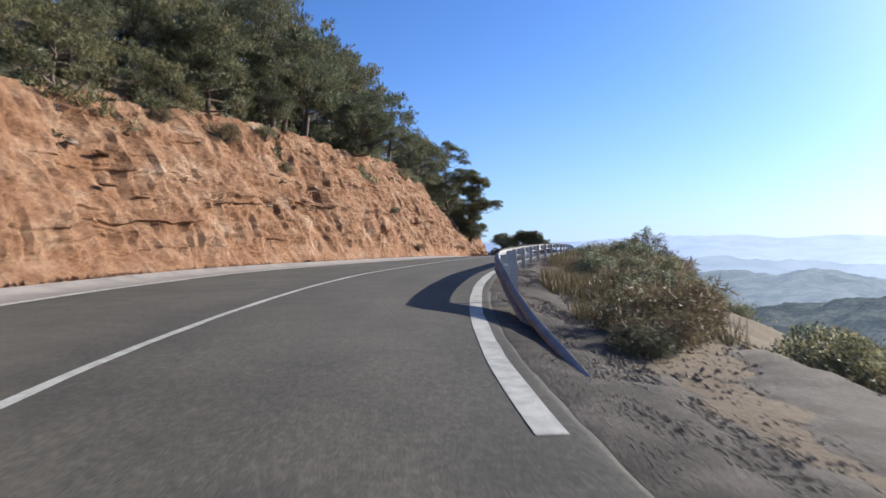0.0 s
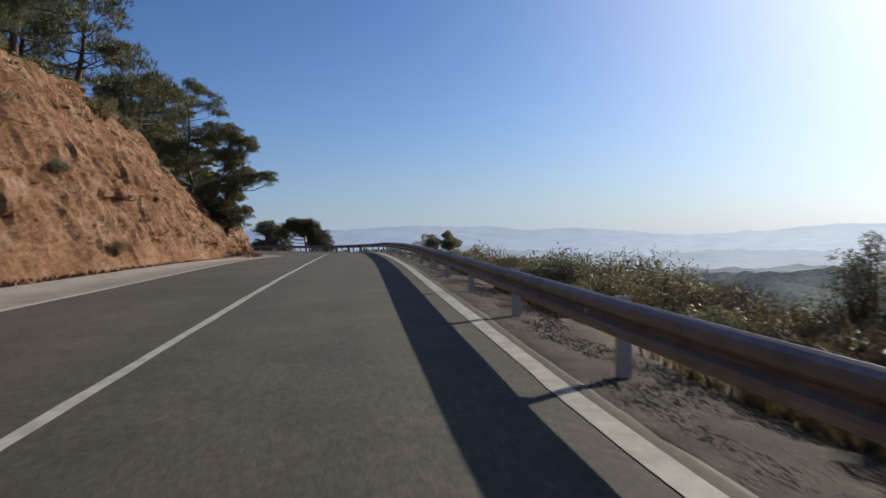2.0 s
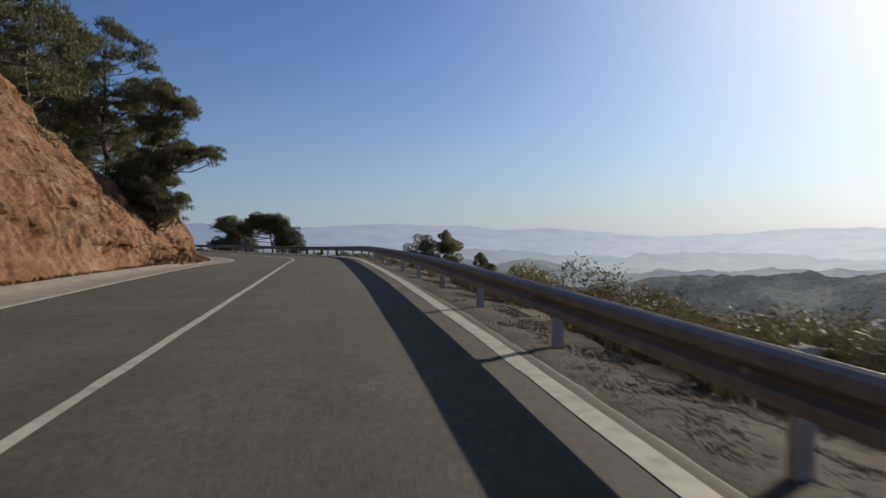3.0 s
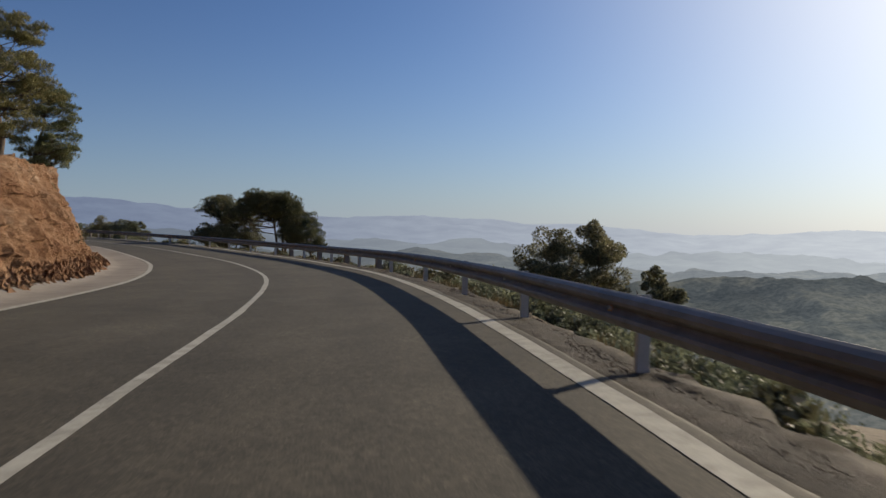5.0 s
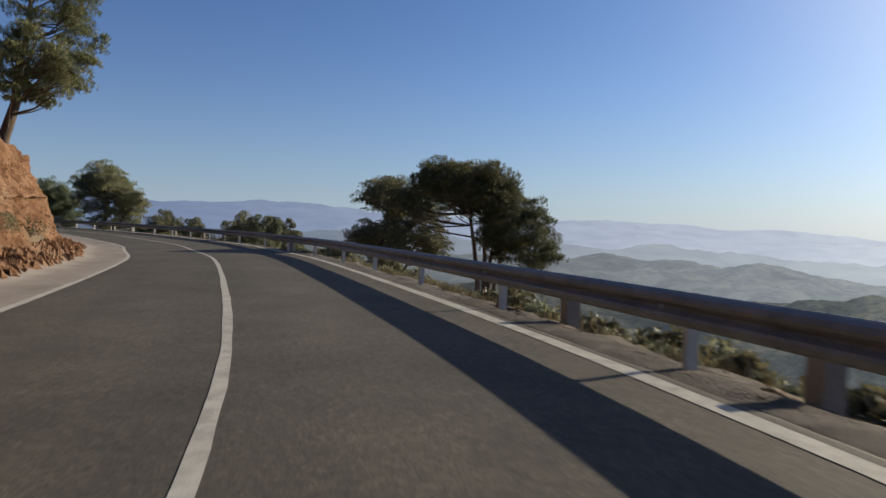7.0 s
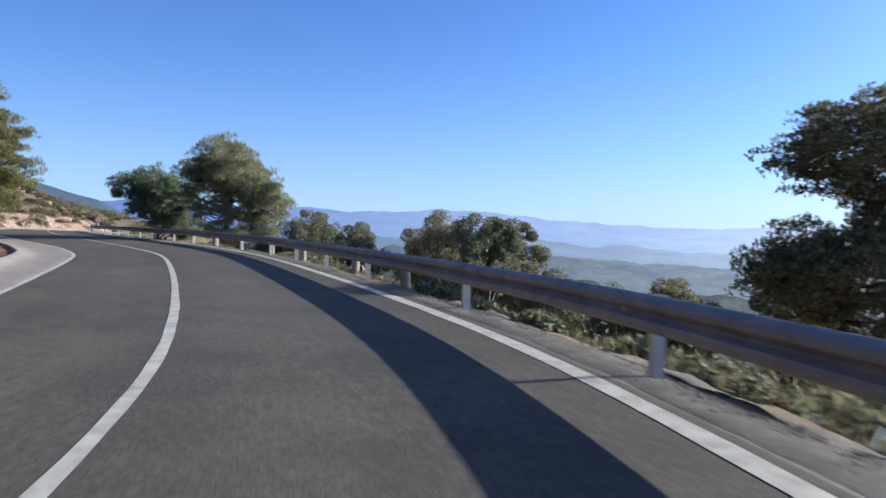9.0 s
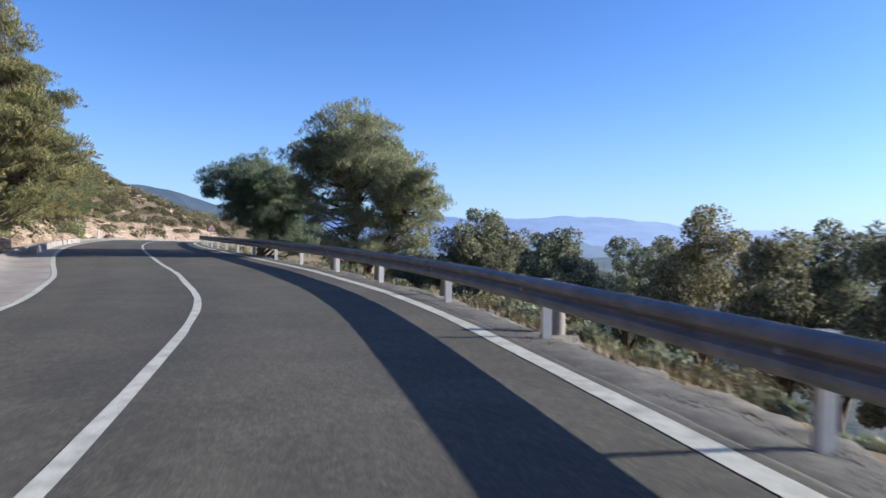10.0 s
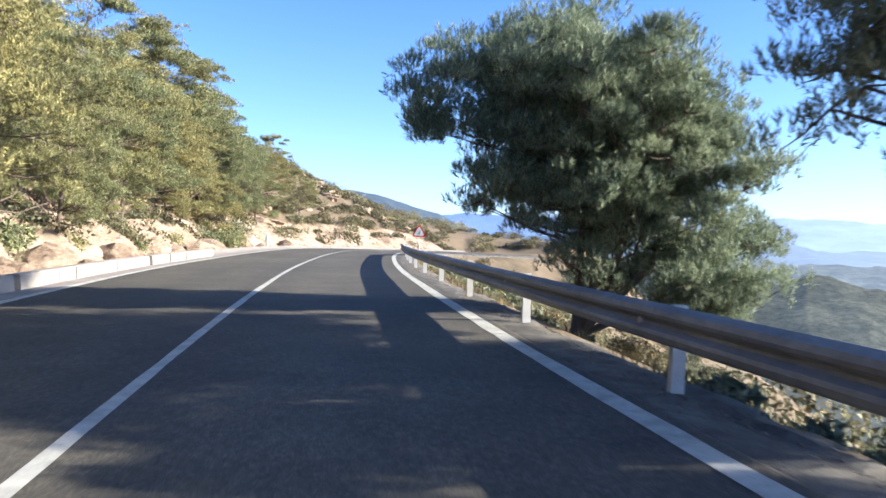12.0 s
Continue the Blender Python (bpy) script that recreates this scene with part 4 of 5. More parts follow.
single_tree("round-headed green pine with several stems beside the guardrail", -77.4, 152.6, 4.8, seed=12, radius=2.75, low=-0.9, clumps=1080, per=42, forks=6, squat=0.9, clump_r=0.38, trunk_r=0.065, splay=0.85, blade=0.15, width=0.0052, hollow=0.3, blades=12, face=54,
            masses=[(0.0, 0, 3.35, 1.75, 1.05), (-1.75, 0, 3.15, 0.85, 0.75), (-0.9, 0.2, 1.5, 0.8, 0.5), (0.4, 0.1, 0.9, 1.2, 0.5), (0.2, 0.1, 2.7, 1.6, 0.9), (2.0, 0, 1.75, 1.0, 1.1), (0.6, 0.2, 2.0, 1.4, 1.1), (-1.3, 0, 1.7, 0.5, 0.25), (1.7, 0, 0.4, 1.2, 0.6), (-0.8, 0.3, 2.5, 0.9, 0.7), (1.1, -0.3, 2.8, 0.95, 0.75)])
single_tree("dark umbrella-shaped pine leaning over the slope", -28.6, 127.4, 4.4, NEEDLE_DARK_BACKLIT, seed=13, radius=3.0, low=-0.6, clumps=820, per=38, squat=0.9, blade=0.19, width=0.0095, forks=4, clump_r=0.5, trunk_r=0.17, hollow=0.2, blades=9, face=11,
            masses=[(-0.7, 0, 3.2, 1.7, 0.9), (-2.5, 0, 2.8, 0.9, 0.65), (-3.7, 0, 2.0, 0.8, 0.6), (0.9, 0, 1.7, 1.15, 1.5), (-1.9, 0, 3.6, 0.8, 0.4), (0.3, 0.2, 2.6, 1.2, 0.9), (1.0, 0, 0.4, 1.0, 0.6), (-1.3, 0.2, 2.3, 0.9, 0.5)])
single_tree("dark bushy pine on the slope below the road", -26.0, 127.0, 2.4, NEEDLE_DARK_BACKLIT, seed=14, radius=1.1, low=-1.5, clumps=150, per=42, clump_r=0.44, blade=0.19, width=0.0085, blades=9)
single_tree("dark evergreen oak with an open uneven crown on the slope", -38.0, 138.5, 4.2, OAK, name="oak_tree", seed=15, radius=3.0, low=-1.5, clumps=1150, per=40, squat=1.1, blade=0.095, width=0.022, blades=5, clump_r=0.5, forks=4, trunk_r=0.16, hollow=0.25, face=22,
            masses=[(0.7, 0, 2.9, 2.0, 1.15), (-0.9, 0, 0.3, 1.0, 0.8), (3.5, 0, 0.5, 1.15, 1.9), (0.7, 0, 0.0, 2.0, 1.1), (2.8, 0, 2.4, 0.95, 0.9), (1.5, 0.3, 1.4, 1.0, 0.7)])
# uphill side
single_tree("tall slender pine at the edge of the cut", -41.4, 112.6, 10.0, NEEDLE_SUNNY, seed=21, radius=1.75, low=4.0, clumps=320, per=42, clump_r=0.42, trunk_r=0.2, lean=(1.6, -0.2), blade=0.17, width=0.008, hollow=0.2, blades=10)
single_tree("tall yellow-green pine standing on the cut bank", -33.2, 96.8, 11.0, foliage=NEEDLE_SUNNY, seed=26, radius=1.9, low=4.0, clumps=320, per=42, clump_r=0.42, blade=0.17, width=0.008, blades=10)
single_tree("broad dark pine overhanging the end of the cliff", -24.6, 77.5, 9.8, NEEDLE_DARK_BACKLIT, seed=22, radius=2.4, low=1.6, clumps=680, per=42, clump_r=0.46, blade=0.18, width=0.0085, blades=9, forks=3, trunk_r=0.17, hollow=0.2,
            masses=[(0.6, -1, 2.9, 1.3, 0.9), (0.85, -1, 8.0, 1.75, 1.7), (3.4, -1, 5.5, 0.65, 0.55), (1.2, -1, 5.7, 1.5, 0.9), (-0.3, -1, 4.4, 2.0, 1.2), (1.6, -1, 3.6, 0.5, 0.4), (2.5, -1, 5.9, 0.6, 0.35)])
single_tree("dark pine on the brow of the cliff", -27.4, 78.2, 13.6, NEEDLE_DARK_BACKLIT, seed=23, radius=2.8, low=4.5, clumps=380, per=40, clump_r=0.5, blade=0.19, width=0.0095, blades=9)
single_tree("bushy pine hanging over the cliff edge", -22.4, 44.5, 11.2, NEEDLE_DARK_BACKLIT, seed=24, radius=2.3, low=5.6, clumps=380, per=40, clump_r=0.44, lean=(0.8, 0), blade=0.18, width=0.009, blades=9)
single_tree("tall dark pine high on the hillside", -37.5, 91.0, 17.5, NEEDLE_DARK_BACKLIT, seed=25, radius=3.2, low=9.0, clumps=150, per=45, clump_r=0.7, blade=0.28, width=0.02)

FOREST = "pines on the hillside"
protos = []
for k, (h, rad, base, n) in enumerate([(8.5, 2.9, 2.2, 60), (7.0, 2.6, 1.2, 56), (9.5, 2.5, 3.2, 56)]):
    x, y = [(-33.0, 62.0), (-38.0, 48.0), (-31.5, 82.0)][k]
    protos.append(plant_tree("pine_tree", pine(seed=40 + k, height=h, radius=rad, base=base, clumps=n + 90, per=12, blade=0.34, width=0.026, clump_r=0.6, ragged=0.35, blades=6), (x, y, ground_z(x, y) - 0.1), "green Aleppo pine on the hillside", "pine tree", FOREST, foliage=NEEDLE_DARK_BACKLIT))
rr = random.Random(5)
for k in range(112):
    s0 = rr.uniform(6, 132) if k < 84 else rr.uniform(22, 62)
    foot, high, run, rise = (float(v) for v in cut_at(s0))
    d = -(foot + run + (rr.uniform(0.4, 8) if k % 2 else rr.uniform(4, 30)))
    x, y, _ = on_road(s0, d)
    if s0 > 78 and -d < foot + run + 3:
        continue
    p = protos[rr.randrange(3)]
    sc = rr.uniform(0.6, 1.05) * (0.7 if s0 > 84 else 1)
    copy_thing(p, pose(x, y, ground_z(x, y) - 0.1, rr.uniform(-4, 4), rr.uniform(-4, 4), rr.uniform(0, 360)) @ Matrix.Scale(sc, 4))

for k in range(26):
    s0 = rr.uniform(9, 47)
    foot, high, run, rise = (float(v) for v in cut_at(s0))
    x, y, _ = on_road(s0, -(foot + run + rr.uniform(0.9, 4.5)))
    copy_thing(protos[1 if k % 3 else 0], pose(x, y, ground_z(x, y) - 0.9, rr.uniform(-5, 5), rr.uniform(-5, 5), rr.uniform(0, 360)) @ Matrix.Scale(rr.uniform(0.5, 0.85), 4))

SUNNY = "sunlit pines beside the gutter"
sunny = []
for k, (s0, d, h, rad, base) in enumerate([(182.5, -6.2, 9.8, 2.5, 1.2), (203.0, -8.8, 8.4, 2.8, 0.3), (210.0, -10.0, 9.2, 3.1, 0.3)]):
    x, y, _ = on_road(s0, d)
    sunny.append(plant_tree("pine_tree", pine(seed=60 + k, height=h, radius=rad, base=base, clumps=(330, 400, 400)[k], per=34, blade=0.17, width=(0.0095, 0.014, 0.018)[k], clump_r=0.56, trunk_r=0.10, ragged=0.45, hollow=0.5, taper=0.35, blades=(10, 7, 6)[k], bough=6), (x, y, ground_z(x, y) - 0.1),
                            "yellow-green pine in full sun beside the road", "pine tree", SUNNY, foliage=NEEDLE_SUNNY))
p = on_road(172.0, -5.6)
single_tree("yellow-green pine with a deep crown reaching over the gutter", p[0], p[1], 9.0, NEEDLE_SUNNY, seed=64, radius=2.6, low=0.6, clumps=620, per=36, clump_r=0.42, trunk_r=0.12, blade=0.16, width=0.0075, hollow=0.2, blades=10, forks=2,
            face=math.degrees(math.atan2(float(np.interp(172.0, S, RIGHT[:, 1])), float(np.interp(172.0, S, RIGHT[:, 0])))),
            masses=[(2.1, 0, 3.5, 1.4, 1.1), (1.3, 0, 5.5, 1.6, 1.2), (0.4, 0, 7.5, 1.3, 1.2), (1.1, 0, 2.0, 1.4, 0.9), (-0.8, 0, 4.0, 1.5, 1.3), (0.8, 1.6, 6.0, 1.1, 0.9), (1.5, -1.6, 4.6, 1.1, 0.8)])
# those at the gutter lean out over it
for s0, d, turn, sc, lean in [(173.0, -6.9, 200, 0.9, 6), (176.5, -6.3, 130, 0.80, 6), (187.0, -6.6, 222, 0.82, 6), (180.0, -8.2, 300, 0.95, 3), (174.0, -8.2, 80, 0.9, 2), (192.5, -7.0, 75, 0.7, 5), (185.0, -9.5, 160, 0.98, 0)]:
    x, y, _ = on_road(s0, d)
    tilt = Matrix.Rotation(math.radians(lean), 4, Vector((np.interp(s0, S, TAN[:, 0]), np.interp(s0, S, TAN[:, 1]), 0)))
    copy_thing(sunny[0], Matrix.Translation((x, y, ground_z(x, y) - 0.1)) @ tilt @ pose(0, 0, 0, 0, 0, turn) @ Matrix.Scale(sc, 4))
SPOTS = [(150, -12.5, 40, 0.55, 0), (158, -12.0, 130, 0.6, 2), (164, -10.5, 10, 0.6, 0), (169, -12.0, 300, 0.75, 0), (183, -13.0, 20, 0.9, 2),
         (192, -12.0, 60, 0.82, 0), (196.5, -7.6, 12, 0.72, 1), (196, -11.5, 75, 0.8, 2), (199.5, -8.0, 220, 0.85, 1), (203, -13.5, 260, 0.9, 2), (206.5, -8.0, 60, 0.85, 1), (211, -14.5, 340, 1.1, 2),
         (214.0, -9.0, 110, 1.0, 1), (217, -13.5, 190, 1.15, 2), (200, -18, 45, 0.9, 0), (208, -18.5, 10, 1.1, 2), (219.5, -10.0, 70, 0.9, 1), (222, -15, 20, 1.0, 2), (190, -18, 200, 0.85, 0), (214, -21, 100, 1.0, 0), (226, -12, 10, 0.55, 1), (230, -18, 80, 0.55, 2), (219, -18, 10, 1.1, 1), (212.5, -7.6, 30, 0.55, 1), (216, -8.6, 210, 0.7, 2), (218.5, -11.5, 120, 0.85, 1), (222, -9.5, 300, 0.55, 2), (224.5, -13.0, 40, 0.7, 1), (228, -11.0, 160, 0.45, 2)]
for s0, d, turn, sc, k in SPOTS:
    x, y, _ = on_road(s0, d)
    copy_thing(sunny[k], pose(x, y, ground_z(x, y) - 0.1, rr.uniform(-3, 3), rr.uniform(-3, 3), turn) @ Matrix.Scale(sc, 4))


# ---------------------------------------------------------------- shrubs
def shrub(seed, radius, height, leaves, material, leaf=0.09, lumps=9, twiggy=0.0, lump=(0.22, 0.42), tall=0.0):
    """Meshes of a shrub: stems and a lumpy, open head of small leaves."""
    r = np.random.RandomState(seed)
    cs, rs = [], []
    for k in range(lumps):
        a, q = r.uniform(0, 6.28), r.uniform(0, 0.8) ** 0.7
        z = height * r.uniform(0.35 - 0.1 * tall, 0.8 + 0.25 * tall) * (1 - 0.35 * q)
        cs.append(np.array([math.cos(a) * q * radius, math.sin(a) * q * radius, z]))
        rs.append(radius * r.uniform(*lump))
    out = []
    per = leaves // lumps
    for c, q in zip(cs, rs):
        d = unit(r, per)
        pos = c + d * q * (r.uniform(0.2, 1, (per, 1)) ** 0.4) * np.array([1, 1, 0.9])
        pos[:, 2] = np.maximum(pos[:, 2], 0.02)
        aim = d * 0.7 + unit(r, per)
        aim /= np.linalg.norm(aim, axis=1)[:, None]
        side = np.cross(aim, unit(r, per))
        side /= np.linalg.norm(side, axis=1)[:, None] + 1e-9
        ln = leaf * r.uniform(0.7, 1.5, (per, 1)) * (1 + 2.2 * twiggy * r.uniform(0, 1, (per, 1)))
        out.append(np.stack([pos - side * ln * (0.4 - 0.36 * twiggy), pos + side * ln * (0.4 - 0.36 * twiggy), pos + aim * ln * 1.3], 1))
    head = tri_mesh("foliage", np.concatenate(out), material)
    stems = []
    for c in cs:
        b = np.array([c[0] * 0.15, c[1] * 0.15, -0.25])
        stems.append(tube([b, (b + c) / 2 + r.normal(0, 0.05, 3), c], [0.03, 0.022, 0.006], 4))
    return mesh_from("stem", *joined(stems), BARK, True), head


def plant_shrub(meshes, at, label, group, turn=0.0, scale=1.0, name="shrub"):
    top = thing(name, at, label, "shrub", group, turn=turn, scale=scale)
    part("stem", meshes[0], top)
    part("foliage", meshes[1], top)
    return top


scrub_kinds = [shrub(1, 1.0, 1.1, 4400, SCRUB, 0.040, 26), shrub(2, 1.0, 0.9, 4200, OAK, 0.040, 24), shrub(3, 1.0, 1.0, 4200, DRY, 0.045, 26, 0.9), shrub(4, 1.0, 1.4, 5000, OAK, 0.044, 30), shrub(5, 1.0, 1.2, 4600, NEEDLE_SUNNY, 0.045, 20, 0.5)]
scrub_labels = ["grey-green scrub bush on dry soil", "dark green evergreen bush on the slope", "bare brown twiggy bush beside the road", "dense dark evergreen oak bush", "yellow-green broom bush in full sun"]
scrub_groups = ["grey-green scrub bushes", "dark evergreen bushes", "dry twiggy bushes", "oak bushes", "broom bushes"]
scrub_proto = [None] * 5


def put_shrub(kind, x, y, scale, turn, sink=0.08, z=None):
    h = ground_z(x, y) if z is None else z
    m = (x, y, h - sink * scale)
    if scrub_proto[kind] is None:
        scrub_proto[kind] = plant_shrub(scrub_kinds[kind], m, scrub_labels[kind], scrub_groups[kind], turn)
        scrub_proto[kind].matrix_basis = pose(*m, 0, 0, turn)
        if scale != 1:
            copy_thing(scrub_proto[kind], pose(*m, 0, 0, turn + 90) @ Matrix.Scale(scale, 4))
        return
    copy_thing(scrub_proto[kind], pose(*m, rr.uniform(-6, 6), rr.uniform(-6, 6), turn) @ Matrix.Scale(scale, 4))


# bushes behind the rail where the road is still level with the slope
for k in range(50):
    s0 = rr.uniform(17, 47)
    d = 5.6 + rr.uniform(0, 1) ** 1.2 * float(np.interp(s0, [11, 14, 18, 24, 32, 50], [0.8, 1.2, 1.6, 2.4, 4.4, 5.5]))
    x, y, _ = on_road(s0, d)
    put_shrub(rr.choice([0, 0, 2, 2, 1, 3]), x, y, rr.uniform(0.55, 1.15) * float(np.interp(s0, [17, 26, 30, 34], [0.5, 0.85, 1.0, 0.75])), rr.uniform(0, 360))
tall_bush = shrub(6, 1.0, 2.3, 9000, SCRUB, 0.024, 44, 0.6, (0.16, 0.32), 0.5)
for x, y, sc in [(-2.2, 31.8, 0.95), (-1.5, 32.4, 0.8), (-2.9, 32.6, 0.7)]:
    plant_shrub(tall_bush, (x, y, ground_z(x, y) - 0.05), "tall open grey-green bush standing above the guardrail", "tall bushes", rr.uniform(0, 360), sc)
for x, y, sc, k in [(-1.4, 31.0, 1.3, 2), (-3.1, 31.2, 0.9, 0), (-2.6, 27.5, 1.15, 0), (-1.6, 28.6, 1.2, 2), (-3.4, 29.5, 1.0, 0), (-1.4, 26.4, 1.0, 3), (-2.4, 25.2, 1.0, 2), (-0.9, 24.8, 0.9, 0)]:
    put_shrub(k, x, y, sc, rr.uniform(0, 360))
for s0, d, sc, k in [(7.6, 4.75, 0.4, 0), (8.1, 5.0, 0.55, 2), (8.9, 5.1, 0.7, 0), (9.6, 5.5, 0.85, 2), (10.6, 5.6, 0.6, 0), (11.6, 6.1, 0.6, 3), (12.6, 5.8, 0.65, 1), (11.2, 6.3, 0.5, 2), (13.8, 6.8, 0.6, 0), (15.2, 6.8, 0.7, 3), (14.2, 6.0, 0.8, 0), (17.0, 6.4, 1.0, 2), (18.5, 6.9, 0.9, 1), (20.0, 7.3, 0.95, 2)]:
    x, y, _ = on_road(s0, d)
    put_shrub(k, x, y, sc, rr.uniform(0, 360))
for s0, d, sc, k in [(12.5, 8.7, 0.95, 3), (13.5, 9.1, 1.1, 1), (14.5, 9.5, 1.2, 3), (13.0, 9.7, 1.0, 0), (15.5, 9.7, 1.2, 3), (16.5, 10.2, 1.3, 1), (11.8, 9.0, 0.8, 0), (11.0, 9.4, 0.8, 3), (10.2, 9.6, 0.7, 1)]:
    x, y, _ = on_road(s0, d)
    put_shrub(k, x, y, sc, rr.uniform(0, 360))
for s0, d, sc, k in [(9.4, 8.6, 0.5, 0), (8.2, 9.4, 0.55, 1), (7.2, 9.8, 0.5, 3), (9.0, 10.4, 0.8, 3), (7.8, 11.0, 0.9, 1), (6.4, 10.8, 0.7, 0), (10.4, 11.2, 0.9, 1)]:
    x, y, _ = on_road(s0, d)
    put_shrub(k, x, y, sc, rr.uniform(0, 360))
# slope below the rail further on
for k in range(80):
    s0 = rr.uniform(50, 212)
    d = 5.6 + rr.uniform(0, 1) ** 1.5 * 22
    x, y, _ = on_road(s0, d)
    put_shrub(rr.choice([0, 1, 1, 3, 2]), x, y, rr.uniform(0.45, 1.1) * (0.6 if d < 7 else 1.1), rr.uniform(0, 360))
# top of the cut, hanging over it, and the rocky hill
for k in range(110):
    s0 = rr.uniform(6, 225)
    foot, high, run, rise = (float(v) for v in cut_at(s0))
    back = rr.uniform(-0.5, 1) ** 1.0 * (3.0 if k % 2 else 12) + (0.2 if s0 < 140 else 0.8)
    d = -(foot + run + max(back, -0.6))
    x, y, _ = on_road(s0, d)
    put_shrub(rr.choice([0, 1, 0, 3]), x, y, rr.uniform(0.4, 1.0), rr.uniform(0, 360), 0.15)


def thicket(name, n, s_range, d_range, size, head, seed, label, bias=1.0, leaves=420, coarse=2.6):
    """Scrub beyond counting: many small bushes in one mesh."""
    r = np.random.RandomState(seed)
    co = np.empty(len(head.vertices) * 3, dtype=np.float32)
    head.vertices.foreach_get("co", co)
    tri = co.reshape(-1, 3, 3)
    out = []
    s, d = r.uniform(*s_range, n), d_range[0] + (d_range[1] - d_range[0]) * r.uniform(0, 1, n) ** bias
    p = on_road(s, d)
    p[:, 2] = ground_height(p[:, 0], p[:, 1]) - 0.1
    for q in p:
        a, sc = r.uniform(0, 6.28), size * r.uniform(0.5, 1.3)
        pick = tri[r.choice(len(tri), leaves, replace=False)] * np.float32(sc)
        mid = pick.mean(1, keepdims=True)
        pick = mid + (pick - mid) * np.float32(coarse / sc)
        c, sn = math.cos(a), math.sin(a)
        out.append(np.stack([pick[..., 0] * c - pick[..., 1] * sn, pick[..., 0] * sn + pick[..., 1] * c, pick[..., 2] * r.uniform(0.8, 1.3)], -1) + q)
    tagged(new(name, tri_mesh(name, np.concatenate(out), head.materials[0])), label, "scrub", kind="stuff")


thicket("scrub", 260, (72, 235), (8.0, 22), 0.95, scrub_kinds[3][1], 31, "dark green scrub covering the slope below the road", 1.0, 600, 1.7)
thicket("scrub", 800, (72, 240), (20, 95), 1.9, scrub_kinds[3][1], 37, "dark green woods lower down the slope", 1.1, 190, 5.4)
thicket("scrub", 80, (198, 246), (5.6, 24), 0.65, scrub_kinds[0][1], 40, "grey-green scrub beside the far bend", 1.0, 400, 2.0)
thicket("scrub", 150, (212, 262), (7, 55), 0.9, scrub_kinds[1][1], 49, "dark scrub and low trees beyond the bend", 1.0, 300, 3.0)
thicket("scrub", 160, (62, 225), (6.2, 30), 1.0, scrub_kinds[0][1], 32, "grey-green scrub on the slope below the road", 1.3, 600, 1.5)
thicket("scrub", 460, (205, 262), (-46, -7), 0.7, scrub_kinds[0][1], 33, "grey-green scrub over the rocky hill")
thicket("scrub", 170, (4, 140), (-34, -11), 1.2, scrub_kinds[1][1], 34, "dark undergrowth beneath the hillside pines")
thicket("scrub", 260, (4, 80), (-15.5, -9.0), 0.9, scrub_kinds[1][1], 36, "dark bushes crowding the brow of the cut")
thicket("scrub", 230, (2, 76), (-11.5, -8.5), 0.6, scrub_kinds[0][1], 38, "grey-green bushes along the brow of the cut")
thicket("scrub", 260, (160, 232), (-22, -6.6), 1.05, scrub_kinds[0][1], 35, "sunlit undergrowth beneath the roadside pines", 1.6, 520, 2.4)
thicket("scrub", 150, (164, 228), (-18, -6.8), 1.2, scrub_kinds[1][1], 39, "dark undergrowth in the shade of the roadside pines", 1.4, 520, 2.4)
for s0, d, sc in [(211.5, -6.4, 1.25), (209.3, -6.9, 0.9), (214.2, -6.6, 0.8), (189.0, -6.9, 1.1), (186.2, -6.7, 0.9), (193.0, -6.8, 0.8), (198.5, -6.7, 0.7), (203.5, -7.0, 0.9), (183.0, -7.4, 1.0), (178.5, -6.6, 0.7)]:
    x, y, _ = on_road(s0, d)
    put_shrub(4, x, y, sc, rr.uniform(0, 360))
for s0, d, sc, k in [(166, 5.6, 0.6, 1), (168.5, 6.0, 0.8, 3), (171, 5.7, 0.6, 0), (173.5, 6.2, 0.8, 1), (176, 5.5, 0.5, 0), (178.5, 5.8, 0.6, 0), (181, 5.6, 0.5, 2), (184, 5.8, 0.6, 0), (187, 6.2, 0.8, 1), (190, 5.8, 0.7, 4), (193, 6.4, 0.9, 0), (163, 5.8, 0.7, 0), (160, 5.6, 0.6, 1), (157, 5.7, 0.6, 0), (153.5, 5.5, 0.5, 1), (150, 5.6, 0.6, 0)]:
    x, y, _ = on_road(s0, d)
    put_shrub(k, x, y, sc, rr.uniform(0, 360))
thicket("scrub", 170, (64, 128), (4.55, 7.6), 0.36, scrub_kinds[0][1], 41, "low dry scrub just behind the guardrail", 1.2, 240, 2.0)
thicket("scrub", 150, (128, 200), (4.5, 7.0), 0.33, scrub_kinds[1][1], 42, "low green scrub just behind the guardrail", 1.2, 240, 2.0)
thicket("scrub", 150, (73, 97), (4.75, 8.2), 0.54, scrub_kinds[3][1], 43, "dark evergreen scrub crowding the guardrail", 1.0, 480, 1.05)
thicket("scrub", 90, (97, 142), (4.9, 8.4), 0.42, scrub_kinds[3][1], 46, "scattered dark evergreen scrub below the guardrail", 1.0, 420, 1.2)
thicket("scrub", 90, (142, 196), (4.9, 8.4), 0.5, scrub_kinds[1][1], 44, "dark green bushes crowding the guardrail", 1.0, 420, 1.7)
thicket("scrub", 170, (72, 120), (4.25, 5.0), 0.22, scrub_kinds[1][1], 45, "low dark scrub on the crumbling edge of the shoulder", 0.8, 300, 0.8)
thicket("scrub", 60, (33, 47), (6.6, 12.5), 0.78, scrub_kinds[1][1], 53, "dark brown-green scrub on the shelf behind the guardrail", 1.0, 1500, 0.75)
